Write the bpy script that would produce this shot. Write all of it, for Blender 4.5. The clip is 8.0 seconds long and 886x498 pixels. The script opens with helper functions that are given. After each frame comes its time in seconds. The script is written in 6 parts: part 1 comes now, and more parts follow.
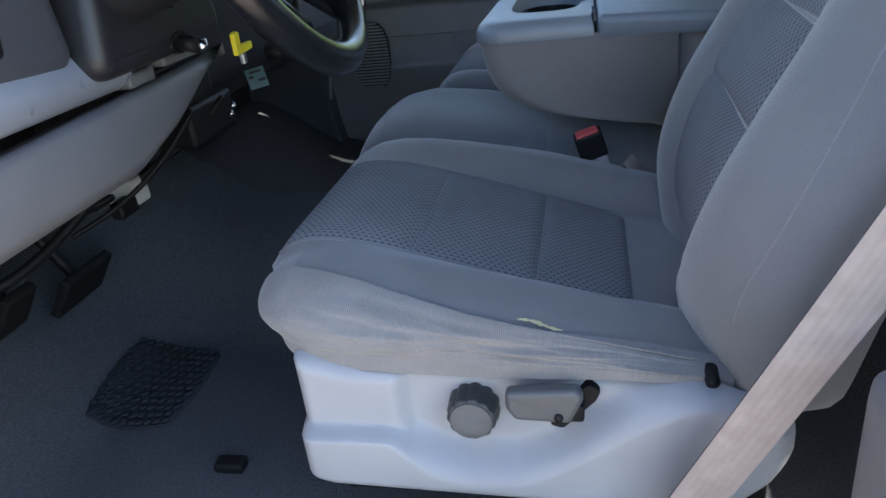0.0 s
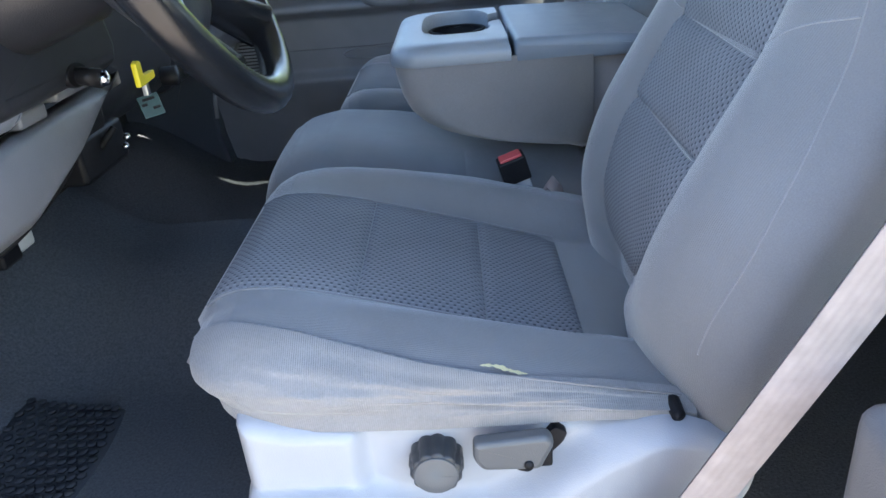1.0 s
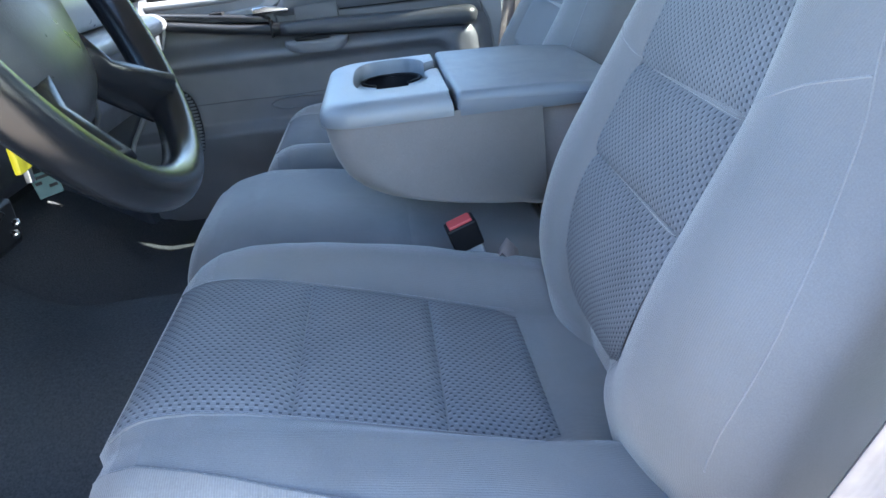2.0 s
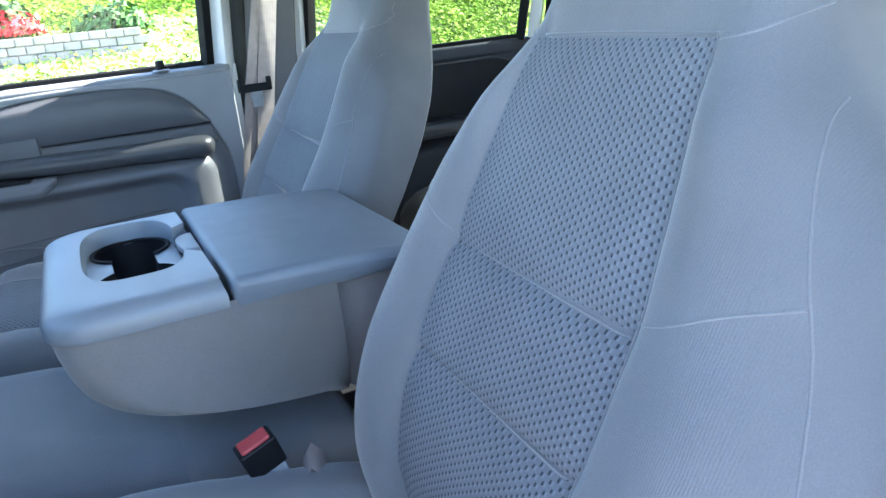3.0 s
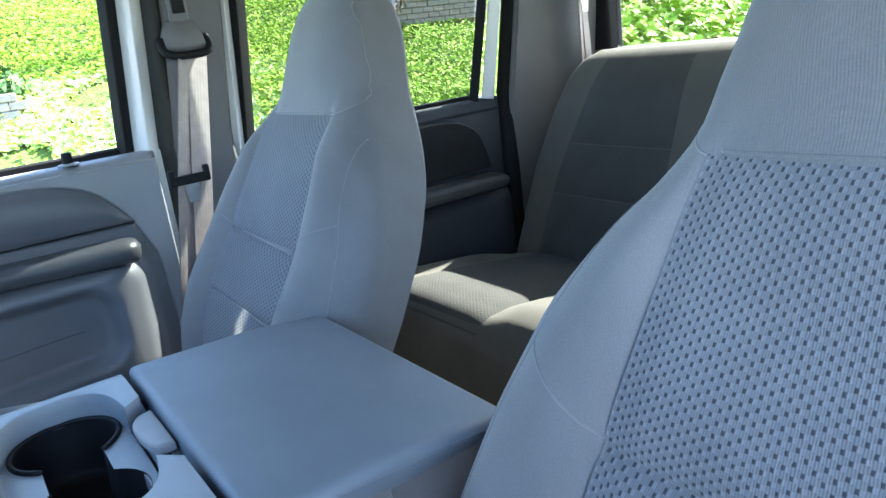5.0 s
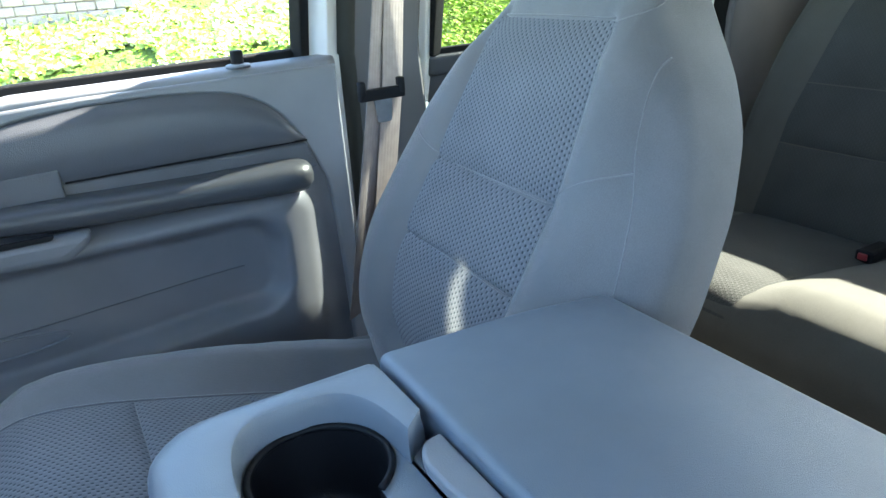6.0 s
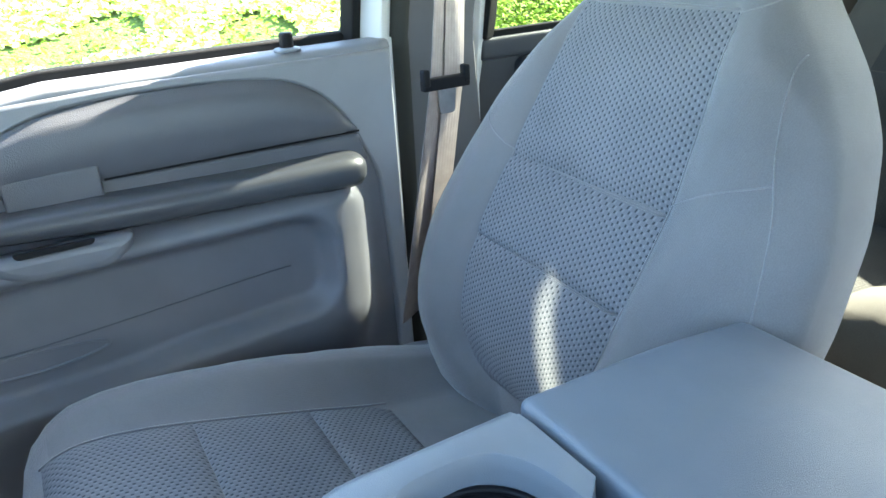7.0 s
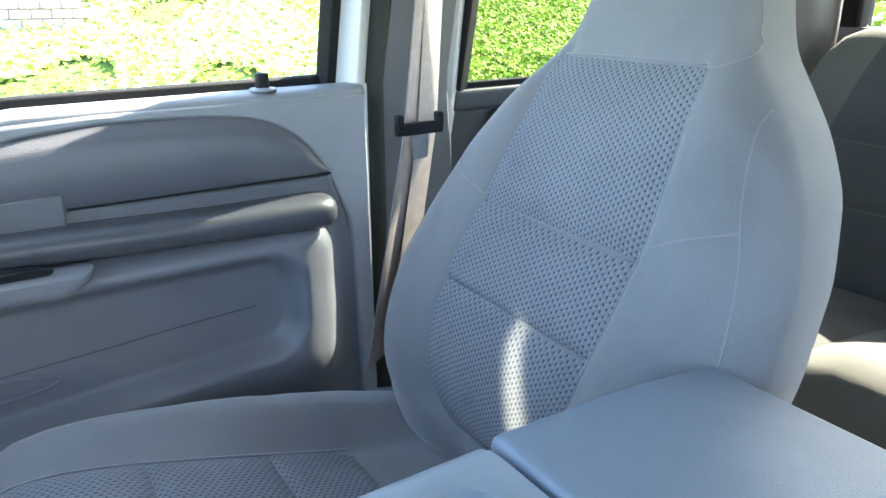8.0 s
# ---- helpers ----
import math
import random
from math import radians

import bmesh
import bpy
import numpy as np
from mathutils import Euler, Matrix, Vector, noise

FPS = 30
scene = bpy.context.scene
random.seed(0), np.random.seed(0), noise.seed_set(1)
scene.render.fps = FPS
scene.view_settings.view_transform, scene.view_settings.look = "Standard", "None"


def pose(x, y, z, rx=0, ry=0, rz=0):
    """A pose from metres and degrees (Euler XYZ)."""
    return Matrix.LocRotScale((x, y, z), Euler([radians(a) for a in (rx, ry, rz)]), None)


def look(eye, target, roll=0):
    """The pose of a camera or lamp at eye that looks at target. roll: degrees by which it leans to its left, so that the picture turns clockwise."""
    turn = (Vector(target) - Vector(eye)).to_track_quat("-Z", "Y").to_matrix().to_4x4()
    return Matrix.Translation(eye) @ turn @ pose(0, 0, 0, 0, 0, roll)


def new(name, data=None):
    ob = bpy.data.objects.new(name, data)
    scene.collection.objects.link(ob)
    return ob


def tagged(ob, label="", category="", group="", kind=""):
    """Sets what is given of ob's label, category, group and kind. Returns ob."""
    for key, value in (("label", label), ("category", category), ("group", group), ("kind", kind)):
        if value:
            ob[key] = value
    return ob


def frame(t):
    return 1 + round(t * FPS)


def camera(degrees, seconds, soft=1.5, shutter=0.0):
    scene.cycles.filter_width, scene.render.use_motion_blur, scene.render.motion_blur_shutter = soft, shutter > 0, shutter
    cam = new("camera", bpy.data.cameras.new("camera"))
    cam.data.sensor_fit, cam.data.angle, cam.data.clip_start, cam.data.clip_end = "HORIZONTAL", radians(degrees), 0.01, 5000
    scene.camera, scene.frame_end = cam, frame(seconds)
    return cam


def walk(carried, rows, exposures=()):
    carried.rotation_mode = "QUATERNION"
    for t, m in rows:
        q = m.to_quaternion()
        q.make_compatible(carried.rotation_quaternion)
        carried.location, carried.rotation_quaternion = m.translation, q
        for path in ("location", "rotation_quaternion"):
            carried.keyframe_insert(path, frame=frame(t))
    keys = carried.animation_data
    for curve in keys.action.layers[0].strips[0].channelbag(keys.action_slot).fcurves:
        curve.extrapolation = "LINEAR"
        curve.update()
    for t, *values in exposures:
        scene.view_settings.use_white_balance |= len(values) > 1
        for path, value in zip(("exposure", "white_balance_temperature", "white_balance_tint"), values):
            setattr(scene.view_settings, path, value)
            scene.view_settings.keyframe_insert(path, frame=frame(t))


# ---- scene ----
cam = camera(63.1, 8.0)
PATH = [
    (0, (0.018, -1.2, 0.798), (-0.393, 0.566, -0.046), -6.9),
    (0.5, (-0.023, -1.176, 0.813), (-0.227, 0.605, -0.073), -6.3),
    (1, (-0.051, -1.16, 0.821), (-0.129, 0.642, -0.042), -5.4),
    (1.2, (-0.056, -1.153, 0.825), (-0.106, 0.66, -0.018), -6.0),
    (2.3, (-0.051, -0.994, 0.83), (0.144, 0.838, 0.052), -5.6),
    (2.5, (-0.054, -0.962, 0.835), (0.252, 0.866, 0.084), -5.1),
    (2.9, (-0.057, -0.867, 0.882), (0.648, 0.876, 0.199), -6.9),
    (3, (-0.069, -0.853, 0.887), (0.746, 0.855, 0.239), -5.6),
    (3.5, (-0.086, -0.782, 0.921), (0.947, 0.836, 0.358), -6.5),
    (4, (-0.089, -0.751, 0.936), (1.061, 0.808, 0.438), -6.4),
    (4.2, (-0.093, -0.736, 0.942), (1.092, 0.801, 0.46), -6.5),
    (5.3, (-0.072, -0.479, 0.93), (0.909, 1.153, 0.318), -6.8),
    (5.5, (-0.086, -0.402, 0.921), (0.828, 1.259, 0.284), -5.5),
    (6, (-0.145, -0.257, 0.916), (0.722, 1.39, 0.184), -4.4),
    (6.5, (-0.199, -0.165, 0.912), (0.686, 1.433, 0.098), -2.5),
    (7, (-0.203, -0.131, 0.934), (0.691, 1.465, 0.127), -3.5),
    (7.5, (-0.203, -0.121, 0.924), (0.741, 1.491, 0.211), -2.4),
    (8, (-0.212, -0.13, 0.917), (0.804, 1.461, 0.255), -0.5),
]
EXPO = [(0.0, 2.14, 6200, 12.0), (0.5, 2.67, 6200, 12.0), (1.0, 2.93, 6150, 11.0), (2.5, 3.38, 5720, 8.0), (3.0, 3.26, 5700, 8.0), (3.5, 3.17, 5830, 9.0), (4.2, 3.2, 5950, 9.0), (5.5, 3.17, 5650, 6.5), (6.0, 3.32, 6050, 5.5), (6.5, 3.6, 6200, 5.0), (7.2, 3.72, 6350, 6.0), (8.0, 3.74, 6350, 8.5)]
walk(cam, [(t, look(eye, target, roll)) for t, eye, target, roll in PATH], EXPO)

# ---- world, sun ----
SUN_TO = Vector((1.0, 0.152, 0.68)).normalized()
world = bpy.data.worlds.new("sky")
scene.world = world
world.use_nodes = True
wn = world.node_tree
sky = wn.nodes.new("ShaderNodeTexSky")
sky.sky_type = "NISHITA"
sky.sun_disc = False
sky.sun_elevation = math.asin(SUN_TO.z)
sky.sun_rotation = math.atan2(SUN_TO.x, SUN_TO.y)
bg = wn.nodes["Background"]
bg.inputs["Strength"].default_value = 0.15
wn.links.new(sky.outputs[0], bg.inputs["Color"])
sun_data = bpy.data.lights.new("sun", "SUN")
sun_data.energy, sun_data.angle, sun_data.color = 5.0, radians(0.5), (1.0, 0.91, 0.77)
sun = new("sun", sun_data)
sun.matrix_world = look((0, 0, 0), tuple(-SUN_TO))
# added lamp standing in for the narrow sunbeam off the passenger's wing mirror, through the door window
beam_data = bpy.data.lights.new("mirror_beam_lamp", "AREA")
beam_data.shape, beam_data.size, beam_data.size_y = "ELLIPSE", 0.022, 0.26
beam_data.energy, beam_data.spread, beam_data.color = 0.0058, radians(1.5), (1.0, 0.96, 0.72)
beam = new("mirror_beam_lamp", beam_data)
# aim and roll fitted to the streak as the camera sees it
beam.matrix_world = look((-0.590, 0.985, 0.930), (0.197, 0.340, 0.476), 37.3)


# ---- materials ----
class Nodes:
    """Short hand for a node material."""

    def __init__(self, name, rough=0.5, metal=0.0, spec=0.5):
        self.mat = bpy.data.materials.new(name)
        self.mat.use_nodes = True
        self.t = self.mat.node_tree
        self.p = self.t.nodes["Principled BSDF"]
        self.p.inputs["Roughness"].default_value = rough
        self.p.inputs["Metallic"].default_value = metal
        self.p.inputs["Specular IOR Level"].default_value = spec
        self.tc = self.t.nodes.new("ShaderNodeTexCoord")

    def plug(self, a, sock):
        if isinstance(a, (int, float)):
            sock.default_value = a
        elif isinstance(a, tuple):
            sock.default_value = (*a, 1.0) if len(a) == 3 and sock.type == "RGBA" else a
        else:
            self.t.links.new(a, sock)

    def math(self, op, a, b=0.0, c=0.0):
        n = self.t.nodes.new("ShaderNodeMath")
        n.operation = op
        for v, s in zip((a, b, c), n.inputs):
            self.plug(v, s)
        return n.outputs[0]

    def noise(self, scale, detail=3.0, rough=0.55, vec=None):
        n = self.t.nodes.new("ShaderNodeTexNoise")
        n.inputs["Scale"].default_value, n.inputs["Detail"].default_value = scale, detail
        n.inputs["Roughness"].default_value = rough
        self.t.links.new(vec or self.tc.outputs["Object"], n.inputs["Vector"])
        return n.outputs["Fac"]

    def voronoi(self, scale, feature="F1", vec=None):
        n = self.t.nodes.new("ShaderNodeTexVoronoi")
        n.feature = feature
        n.inputs["Scale"].default_value = scale
        self.t.links.new(vec or self.tc.outputs["Object"], n.inputs["Vector"])
        return n.outputs["Distance"]

    def ramp(self, fac, *stops):
        n = self.t.nodes.new("ShaderNodeValToRGB")
        e = n.color_ramp.elements
        while len(e) < len(stops):
            e.new(0.5)
        for el, (pos, col) in zip(e, stops):
            el.position, el.color = pos, (*col, 1.0)
        self.plug(fac, n.inputs["Fac"])
        return n.outputs["Color"]

    def mix(self, fac, a, b):
        n = self.t.nodes.new("ShaderNodeMix")
        n.data_type = "RGBA"
        self.plug(fac, n.inputs[0])
        self.plug(a, n.inputs[6])
        self.plug(b, n.inputs[7])
        return n.outputs[2]

    def scaled(self, vec, s):
        n = self.t.nodes.new("ShaderNodeMapping")
        n.inputs["Scale"].default_value = s
        self.t.links.new(vec, n.inputs["Vector"])
        return n.outputs[0]

    def split(self, vec):
        n = self.t.nodes.new("ShaderNodeSeparateXYZ")
        self.t.links.new(vec, n.inputs[0])
        return n.outputs

    def random(self):
        return self.t.nodes.new("ShaderNodeObjectInfo").outputs["Random"]

    def island(self):
        return self.t.nodes.new("ShaderNodeNewGeometry").outputs["Random Per Island"]

    def out(self, color, bump=None, strength=0.2, dist=0.001, rough=None):
        self.plug(color, self.p.inputs["Base Color"])
        if rough is not None:
            self.plug(rough, self.p.inputs["Roughness"])
        if bump is not None:
            b = self.t.nodes.new("ShaderNodeBump")
            b.inputs["Strength"].default_value, b.inputs["Distance"].default_value = strength, dist
            self.plug(bump, b.inputs["Height"])
            self.t.links.new(b.outputs[0], self.p.inputs["Normal"])
        return self.mat


def plastic(name, col, rough=0.45, grain=900.0, strength=0.25, vary=0.10, spec=0.5, blotch=0.16):
    n = Nodes(name, rough, spec=spec)
    lo, hi = tuple(c * (1 - vary) for c in col), tuple(c * (1 + vary) for c in col)
    big = n.ramp(n.noise(7.0, 4.0), (0.3, lo), (0.7, hi))
    g = n.voronoi(grain)
    r = n.math("MULTIPLY_ADD", n.noise(40.0, 3.0), blotch, rough - blotch / 2)
    return n.out(big, g, strength, 0.0006, r)


def velour(name, col, rib=420.0, amp=0.13, sheen=0.55):
    """Brushed seat cloth: broad soft patches where the pile lies the other way, and a fine rib."""
    n = Nodes(name, 0.85, spec=0.2)
    lo, hi = tuple(c * 0.74 for c in col), tuple(c * 1.14 for c in col)
    patch = n.noise(5.5, 4.0, 0.55)
    rub = n.noise(17.0, 5.0, 0.6, n.scaled(n.tc.outputs["Object"], (1.0, 1.0, 0.55)))
    fine = n.noise(900.0, 3.0, 0.75)
    fac = n.math("MULTIPLY_ADD", fine, 0.44, n.math("MULTIPLY_ADD", rub, 0.20, n.math("MULTIPLY", patch, 0.36)))
    c = n.ramp(fac, (0.36, lo), (0.64, hi))
    soil = n.ramp(n.noise(3.6, 5.0, 0.62), (0.46, (0.0, 0.0, 0.0)), (0.68, (0.55, 0.55, 0.55)))
    c = n.mix(soil, c, (col[0] * 1.02, col[1] * 0.93, col[2] * 0.86))
    x, y, z = n.split(n.tc.outputs["Object"])
    wave = n.math("MULTIPLY", n.noise(24.0, 2.0), 0.0035)
    ribs = n.math("SINE", n.math("MULTIPLY", n.math("ADD", wave, y), rib * 8.0))
    _, ny, _ = n.split(n.tc.outputs["Normal"])
    ribs = n.math("MULTIPLY", ribs, n.math("POWER", n.math("SUBTRACT", 1.0, n.math("MULTIPLY", ny, ny)), 2.0))
    c = n.mix(n.math("MULTIPLY_ADD", ribs, amp * 0.35, amp * 0.35), c, tuple(v * 0.55 for v in col))
    h = n.math("MULTIPLY_ADD", ribs, amp * 1.5, n.math("MULTIPLY", fine, 0.5))
    n.p.inputs["Sheen Weight"].default_value = sheen
    n.p.inputs["Sheen Roughness"].default_value = 0.42
    return n.out(c, h, 0.55, 0.0008)


def woven(name, light, dark, contrast=1.0):
    """Seat insert cloth: upright ribs, pale raised loops and staggered dark flecks; laid out in metres by the UV map."""
    n = Nodes(name, 0.9, spec=0.15)
    u, v, _ = n.split(n.tc.outputs["UV"])
    u = n.math("MULTIPLY_ADD", n.noise(240.0, 2.0), 0.0011, u)
    v = n.math("MULTIPLY_ADD", n.noise(210.0, 2.0), 0.0010, v)
    row = n.math("DIVIDE", v, 0.0037)
    odd = n.math("MULTIPLY", n.math("MODULO", n.math("FLOOR", row), 2.0), 0.5)
    fu = n.math("FRACT", n.math("ADD", n.math("DIVIDE", u, 0.0098), odd))
    fv = n.math("FRACT", row)

    def window(val, centre, outer, inner):
        d = n.math("ABSOLUTE", n.math("SUBTRACT", val, centre))
        m = n.t.nodes.new("ShaderNodeMapRange")
        m.interpolation_type = "SMOOTHSTEP"
        m.inputs["From Min"].default_value, m.inputs["From Max"].default_value = outer, inner
        n.plug(d, m.inputs["Value"])
        return m.outputs[0]

    dot = n.math("MULTIPLY", window(fu, 0.5, 0.145, 0.055), window(fv, 0.5, 0.47, 0.25))
    loop = n.math("MULTIPLY", window(n.math("FRACT", n.math("ADD", fu, 0.26)), 0.5, 0.14, 0.05), window(fv, 0.5, 0.56, 0.30))
    patch = n.noise(11.0, 4.0)
    ground = n.ramp(patch, (0.3, tuple(c * 0.86 for c in light)), (0.7, tuple(c * 1.1 for c in light)))
    ribs = n.math("SINE", n.math("MULTIPLY", u, 2 * math.pi / 0.00163))
    ground = n.mix(n.math("MULTIPLY_ADD", ribs, 0.18, 0.18), ground, tuple(c * 0.55 for c in light))
    ground = n.mix(n.math("MULTIPLY", loop, 0.36 * contrast), ground, tuple(min(1.0, c * 1.65) for c in light))
    col = n.mix(n.math("MULTIPLY", dot, 0.88 * contrast), ground, dark)
    h = n.math("MULTIPLY_ADD", ribs, 0.18, n.math("MULTIPLY_ADD", loop, 0.4, n.math("MULTIPLY", dot, -0.55)))
    n.p.inputs["Sheen Weight"].default_value = 0.06
    return n.out(col, h, 0.45, 0.0015)


CLOTH = (0.192, 0.195, 0.205)
m_velour = velour("seat_velour", CLOTH)
m_velour_plain = velour("console_velour", (0.205, 0.199, 0.206), 420.0, 0.0, 0.25)


def corduroy(name, col, stain_bounce):
    """Fine ribbed side cloth; its long pale streaks are soiling and warm bounced light put into colour."""
    n = Nodes(name, 0.85, spec=0.25)
    x, y, z = n.split(n.tc.outputs["Object"])
    ribs = n.math("SINE", n.math("MULTIPLY", n.math("ADD", x, n.math("MULTIPLY", n.noise(18.0, 2.0), 0.004)), 3300.0))
    fine = n.noise(420.0, 3.0, 0.7)
    patch = n.noise(7.0, 6.0, 0.68)
    c = n.ramp(n.math("MULTIPLY_ADD", fine, 0.35, n.math("MULTIPLY", patch, 0.65)), (0.36, tuple(v * 0.78 for v in col)), (0.64, tuple(v * 1.2 for v in col)))
    streak = n.noise(1.0, 4.0, 0.55, n.scaled(n.tc.outputs["Object"], (5.0, 9.0, 16.0)))
    c = n.mix(n.ramp(streak, (0.42, (0, 0, 0)), (0.72, (0.7, 0.7, 0.7))), c, stain_bounce)
    c = n.mix(n.math("MULTIPLY_ADD", ribs, 0.10, 0.10), c, tuple(v * 0.6 for v in col))
    n.p.inputs["Sheen Weight"].default_value = 0.35
    return n.out(c, n.math("MULTIPLY_ADD", ribs, 0.35, fine), 0.45, 0.0008)


# pale warm tone holds soiling and light bounced up from the paving
m_cord = corduroy("ribbed_side_cloth", (0.232, 0.230, 0.234), (0.31, 0.28, 0.255))
# front seat cloth again, its colour darkened for the shade at the rear
m_velour_rear_shade = velour("rear_velour_shade", (0.125, 0.116, 0.100), 420.0, 0.0, 0.1)
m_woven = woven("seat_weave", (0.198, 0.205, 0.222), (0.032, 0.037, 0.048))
# weave dimmed and its pattern weakened for the same rear shade
m_woven_rear_shade = woven("rear_weave_shade", (0.082, 0.080, 0.074), (0.060, 0.058, 0.054), 0.4)
m_seam = velour("seam_piping", (0.235, 0.238, 0.248), 420.0, 0.0, 0.45)
m_base = plastic("seat_base_plastic", (0.35, 0.36, 0.385), 0.42)
m_knob = plastic("seat_knob_plastic", (0.045, 0.047, 0.05), 0.42)
m_lever = plastic("seat_lever_plastic", (0.10, 0.105, 0.11), 0.36)
m_black = plastic("black_plastic", (0.010, 0.010, 0.012), 0.5, spec=0.22)
m_strip = plastic("weatherstrip_rubber", (0.040, 0.042, 0.038), 0.6, 1200, spec=0.25)
m_rubber = plastic("black_rubber", (0.012, 0.012, 0.013), 0.7, 1200, spec=0.2)
m_console = plastic("console_vinyl", (0.158, 0.186, 0.228), 0.36, 1500, 0.35)
m_tray = plastic("tray_plastic", (0.215, 0.24, 0.275), 0.31, 1500, 0.3, 0.10, 0.6, 0.08)
m_door = plastic("door_grey_plastic", (0.205, 0.205, 0.223), 0.40)
m_door_light = plastic("door_sill_plastic", (0.28, 0.285, 0.304), 0.42)
m_insert = plastic("door_insert_vinyl", (0.118, 0.121, 0.135), 0.40, 700, 0.4)
m_arm = plastic("armrest_vinyl", (0.078, 0.08, 0.088), 0.36, 700, 0.3)
m_pillar = plastic("pillar_trim_plastic", (0.155, 0.153, 0.158), 0.5)
m_dash = plastic("dash_dark_plastic", (0.020, 0.021, 0.025), 0.36)
m_dash_grey = plastic("dash_grey_plastic", (0.155, 0.16, 0.178), 0.40)
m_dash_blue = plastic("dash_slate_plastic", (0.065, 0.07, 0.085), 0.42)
# pale blue here is the sky's sheen, put into the plastic's colour
m_dash_sky = plastic("dash_sky_sheen_plastic", (0.24, 0.27, 0.33), 0.30)
m_wheel = plastic("wheel_leather", (0.007, 0.008, 0.010), 0.20, 1400, 0.12, 0.05, 0.5, 0.04)
m_hub = plastic("wheel_hub_plastic", (0.035, 0.037, 0.042), 0.30)
m_white = plastic("white_body_paint", (0.78, 0.79, 0.80), 0.18, 2000, 0.0, 0.02)
m_head = velour("headliner_cloth", (0.42, 0.415, 0.41))


def carpet():
    n = Nodes("carpet", 0.95, spec=0.1)
    f = n.noise(260.0, 3.0, 0.7)
    dirt = n.noise(5.0, 5.0, 0.6)
    c = n.mix(n.math("MULTIPLY", dirt, 0.5), n.ramp(f, (0.3, (0.040, 0.047, 0.060)), (0.75, (0.112, 0.124, 0.145))), (0.13, 0.128, 0.126))
    return n.out(c, f, 0.8, 0.004)


def belt_cloth():
    n = Nodes("belt_webbing", 0.6, spec=0.35)
    u, v, _ = n.split(n.tc.outputs["UV"])
    w = n.math("SINE", n.math("MULTIPLY", u, 900.0))
    k = n.noise(60.0, 4.0)
    stripe = n.math("MULTIPLY_ADD", w, 0.5, 0.5)
    c = n.mix(n.math("MULTIPLY", stripe, 0.08), n.ramp(k, (0.3, (0.33, 0.285, 0.272)), (0.7, (0.41, 0.355, 0.343))), (0.26, 0.22, 0.21))
    return n.out(c, n.math("MULTIPLY_ADD", w, 0.6, n.noise(1500.0)), 0.2, 0.0008)


def leaf_mat(name, a, b, c):
    n = Nodes(name, 0.6, spec=0.15)
    col = n.ramp(n.island(), (0.0, a), (0.5, b), (1.0, c))
    n.p.inputs["Subsurface Weight"].default_value = 0.0
    return n.out(col, n.noise(60.0), 0.2, 0.01)


def glass(name, tint=(1, 1, 1)):
    m = bpy.data.materials.new(name)
    m.use_nodes = True
    t = m.node_tree
    for nd in list(t.nodes):
        t.nodes.remove(nd)
    o = t.nodes.new("ShaderNodeOutputMaterial")
    mixn = t.nodes.new("ShaderNodeMixShader")
    tr = t.nodes.new("ShaderNodeBsdfTransparent")
    gl = t.nodes.new("ShaderNodeBsdfGlossy")
    fr = t.nodes.new("ShaderNodeFresnel")
    tr.inputs["Color"].default_value = (*tint, 1)
    gl.inputs["Roughness"].default_value = 0.02
    fr.inputs["IOR"].default_value = 1.45
    t.links.new(fr.outputs[0], mixn.inputs[0])
    t.links.new(tr.outputs[0], mixn.inputs[1])
    t.links.new(gl.outputs[0], mixn.inputs[2])
    t.links.new(mixn.outputs[0], o.inputs[0])
    return m


m_carpet = carpet()
m_belt = belt_cloth()
m_glass = glass("window_glass", (0.93, 0.96, 0.94))
m_glass_back = glass("back_window_glass", (0.84, 0.86, 0.84))
# unseen left pane, tinted extra dark to hold light back from the rear
m_glass_light_cut = glass("light_cut_glass", (0.12, 0.135, 0.13))
m_glass_dark = glass("privacy_glass", (0.38, 0.42, 0.40))
m_leaf = leaf_mat("ground_cover_leaf", (0.20, 0.32, 0.015), (0.29, 0.42, 0.025), (0.39, 0.52, 0.05))
# paler grass, its colour also lifted to stand in for overexposed sunlight
m_straw = leaf_mat("dry_grass_blade", (0.40, 0.52, 0.10), (0.58, 0.66, 0.22), (0.74, 0.76, 0.40))
m_leaf_dark = leaf_mat("shrub_leaf", (0.04, 0.09, 0.02), (0.07, 0.15, 0.04), (0.13, 0.22, 0.07))
m_heather = leaf_mat("purple_grass_blade", (0.16, 0.11, 0.12), (0.30, 0.24, 0.24), (0.42, 0.36, 0.34))
m_flower = leaf_mat("red_flower", (0.5, 0.03, 0.03), (0.6, 0.08, 0.06), (0.7, 0.2, 0.2))
n_ = Nodes("soil", 0.95)
m_soil = n_.out(n_.ramp(n_.noise(3.0, 6.0), (0.3, (0.08, 0.13, 0.015)), (0.7, (0.17, 0.24, 0.04))), n_.noise(30.0, 4.0), 0.8, 0.05)
n_ = Nodes("garden_wall_block", 0.9)
m_block = n_.out(n_.mix(n_.random(), n_.ramp(n_.noise(14.0, 5.0), (0.3, (0.25, 0.22, 0.2)), (0.7, (0.4, 0.37, 0.34))), (0.33, 0.28, 0.26)), n_.noise(50.0, 4.0), 0.8, 0.01)
n_ = Nodes("bed_brick", 0.9)
m_brick = n_.out(n_.mix(n_.random(), n_.ramp(n_.noise(30.0, 5.0), (0.3, (0.20, 0.15, 0.12)), (0.7, (0.33, 0.26, 0.22))), (0.24, 0.20, 0.18)), n_.noise(80.0, 4.0), 0.8, 0.006)
# unseen paving, its pale warm colour chosen to bounce light onto the driver's seat
n_ = Nodes("concrete_paving", 0.9)
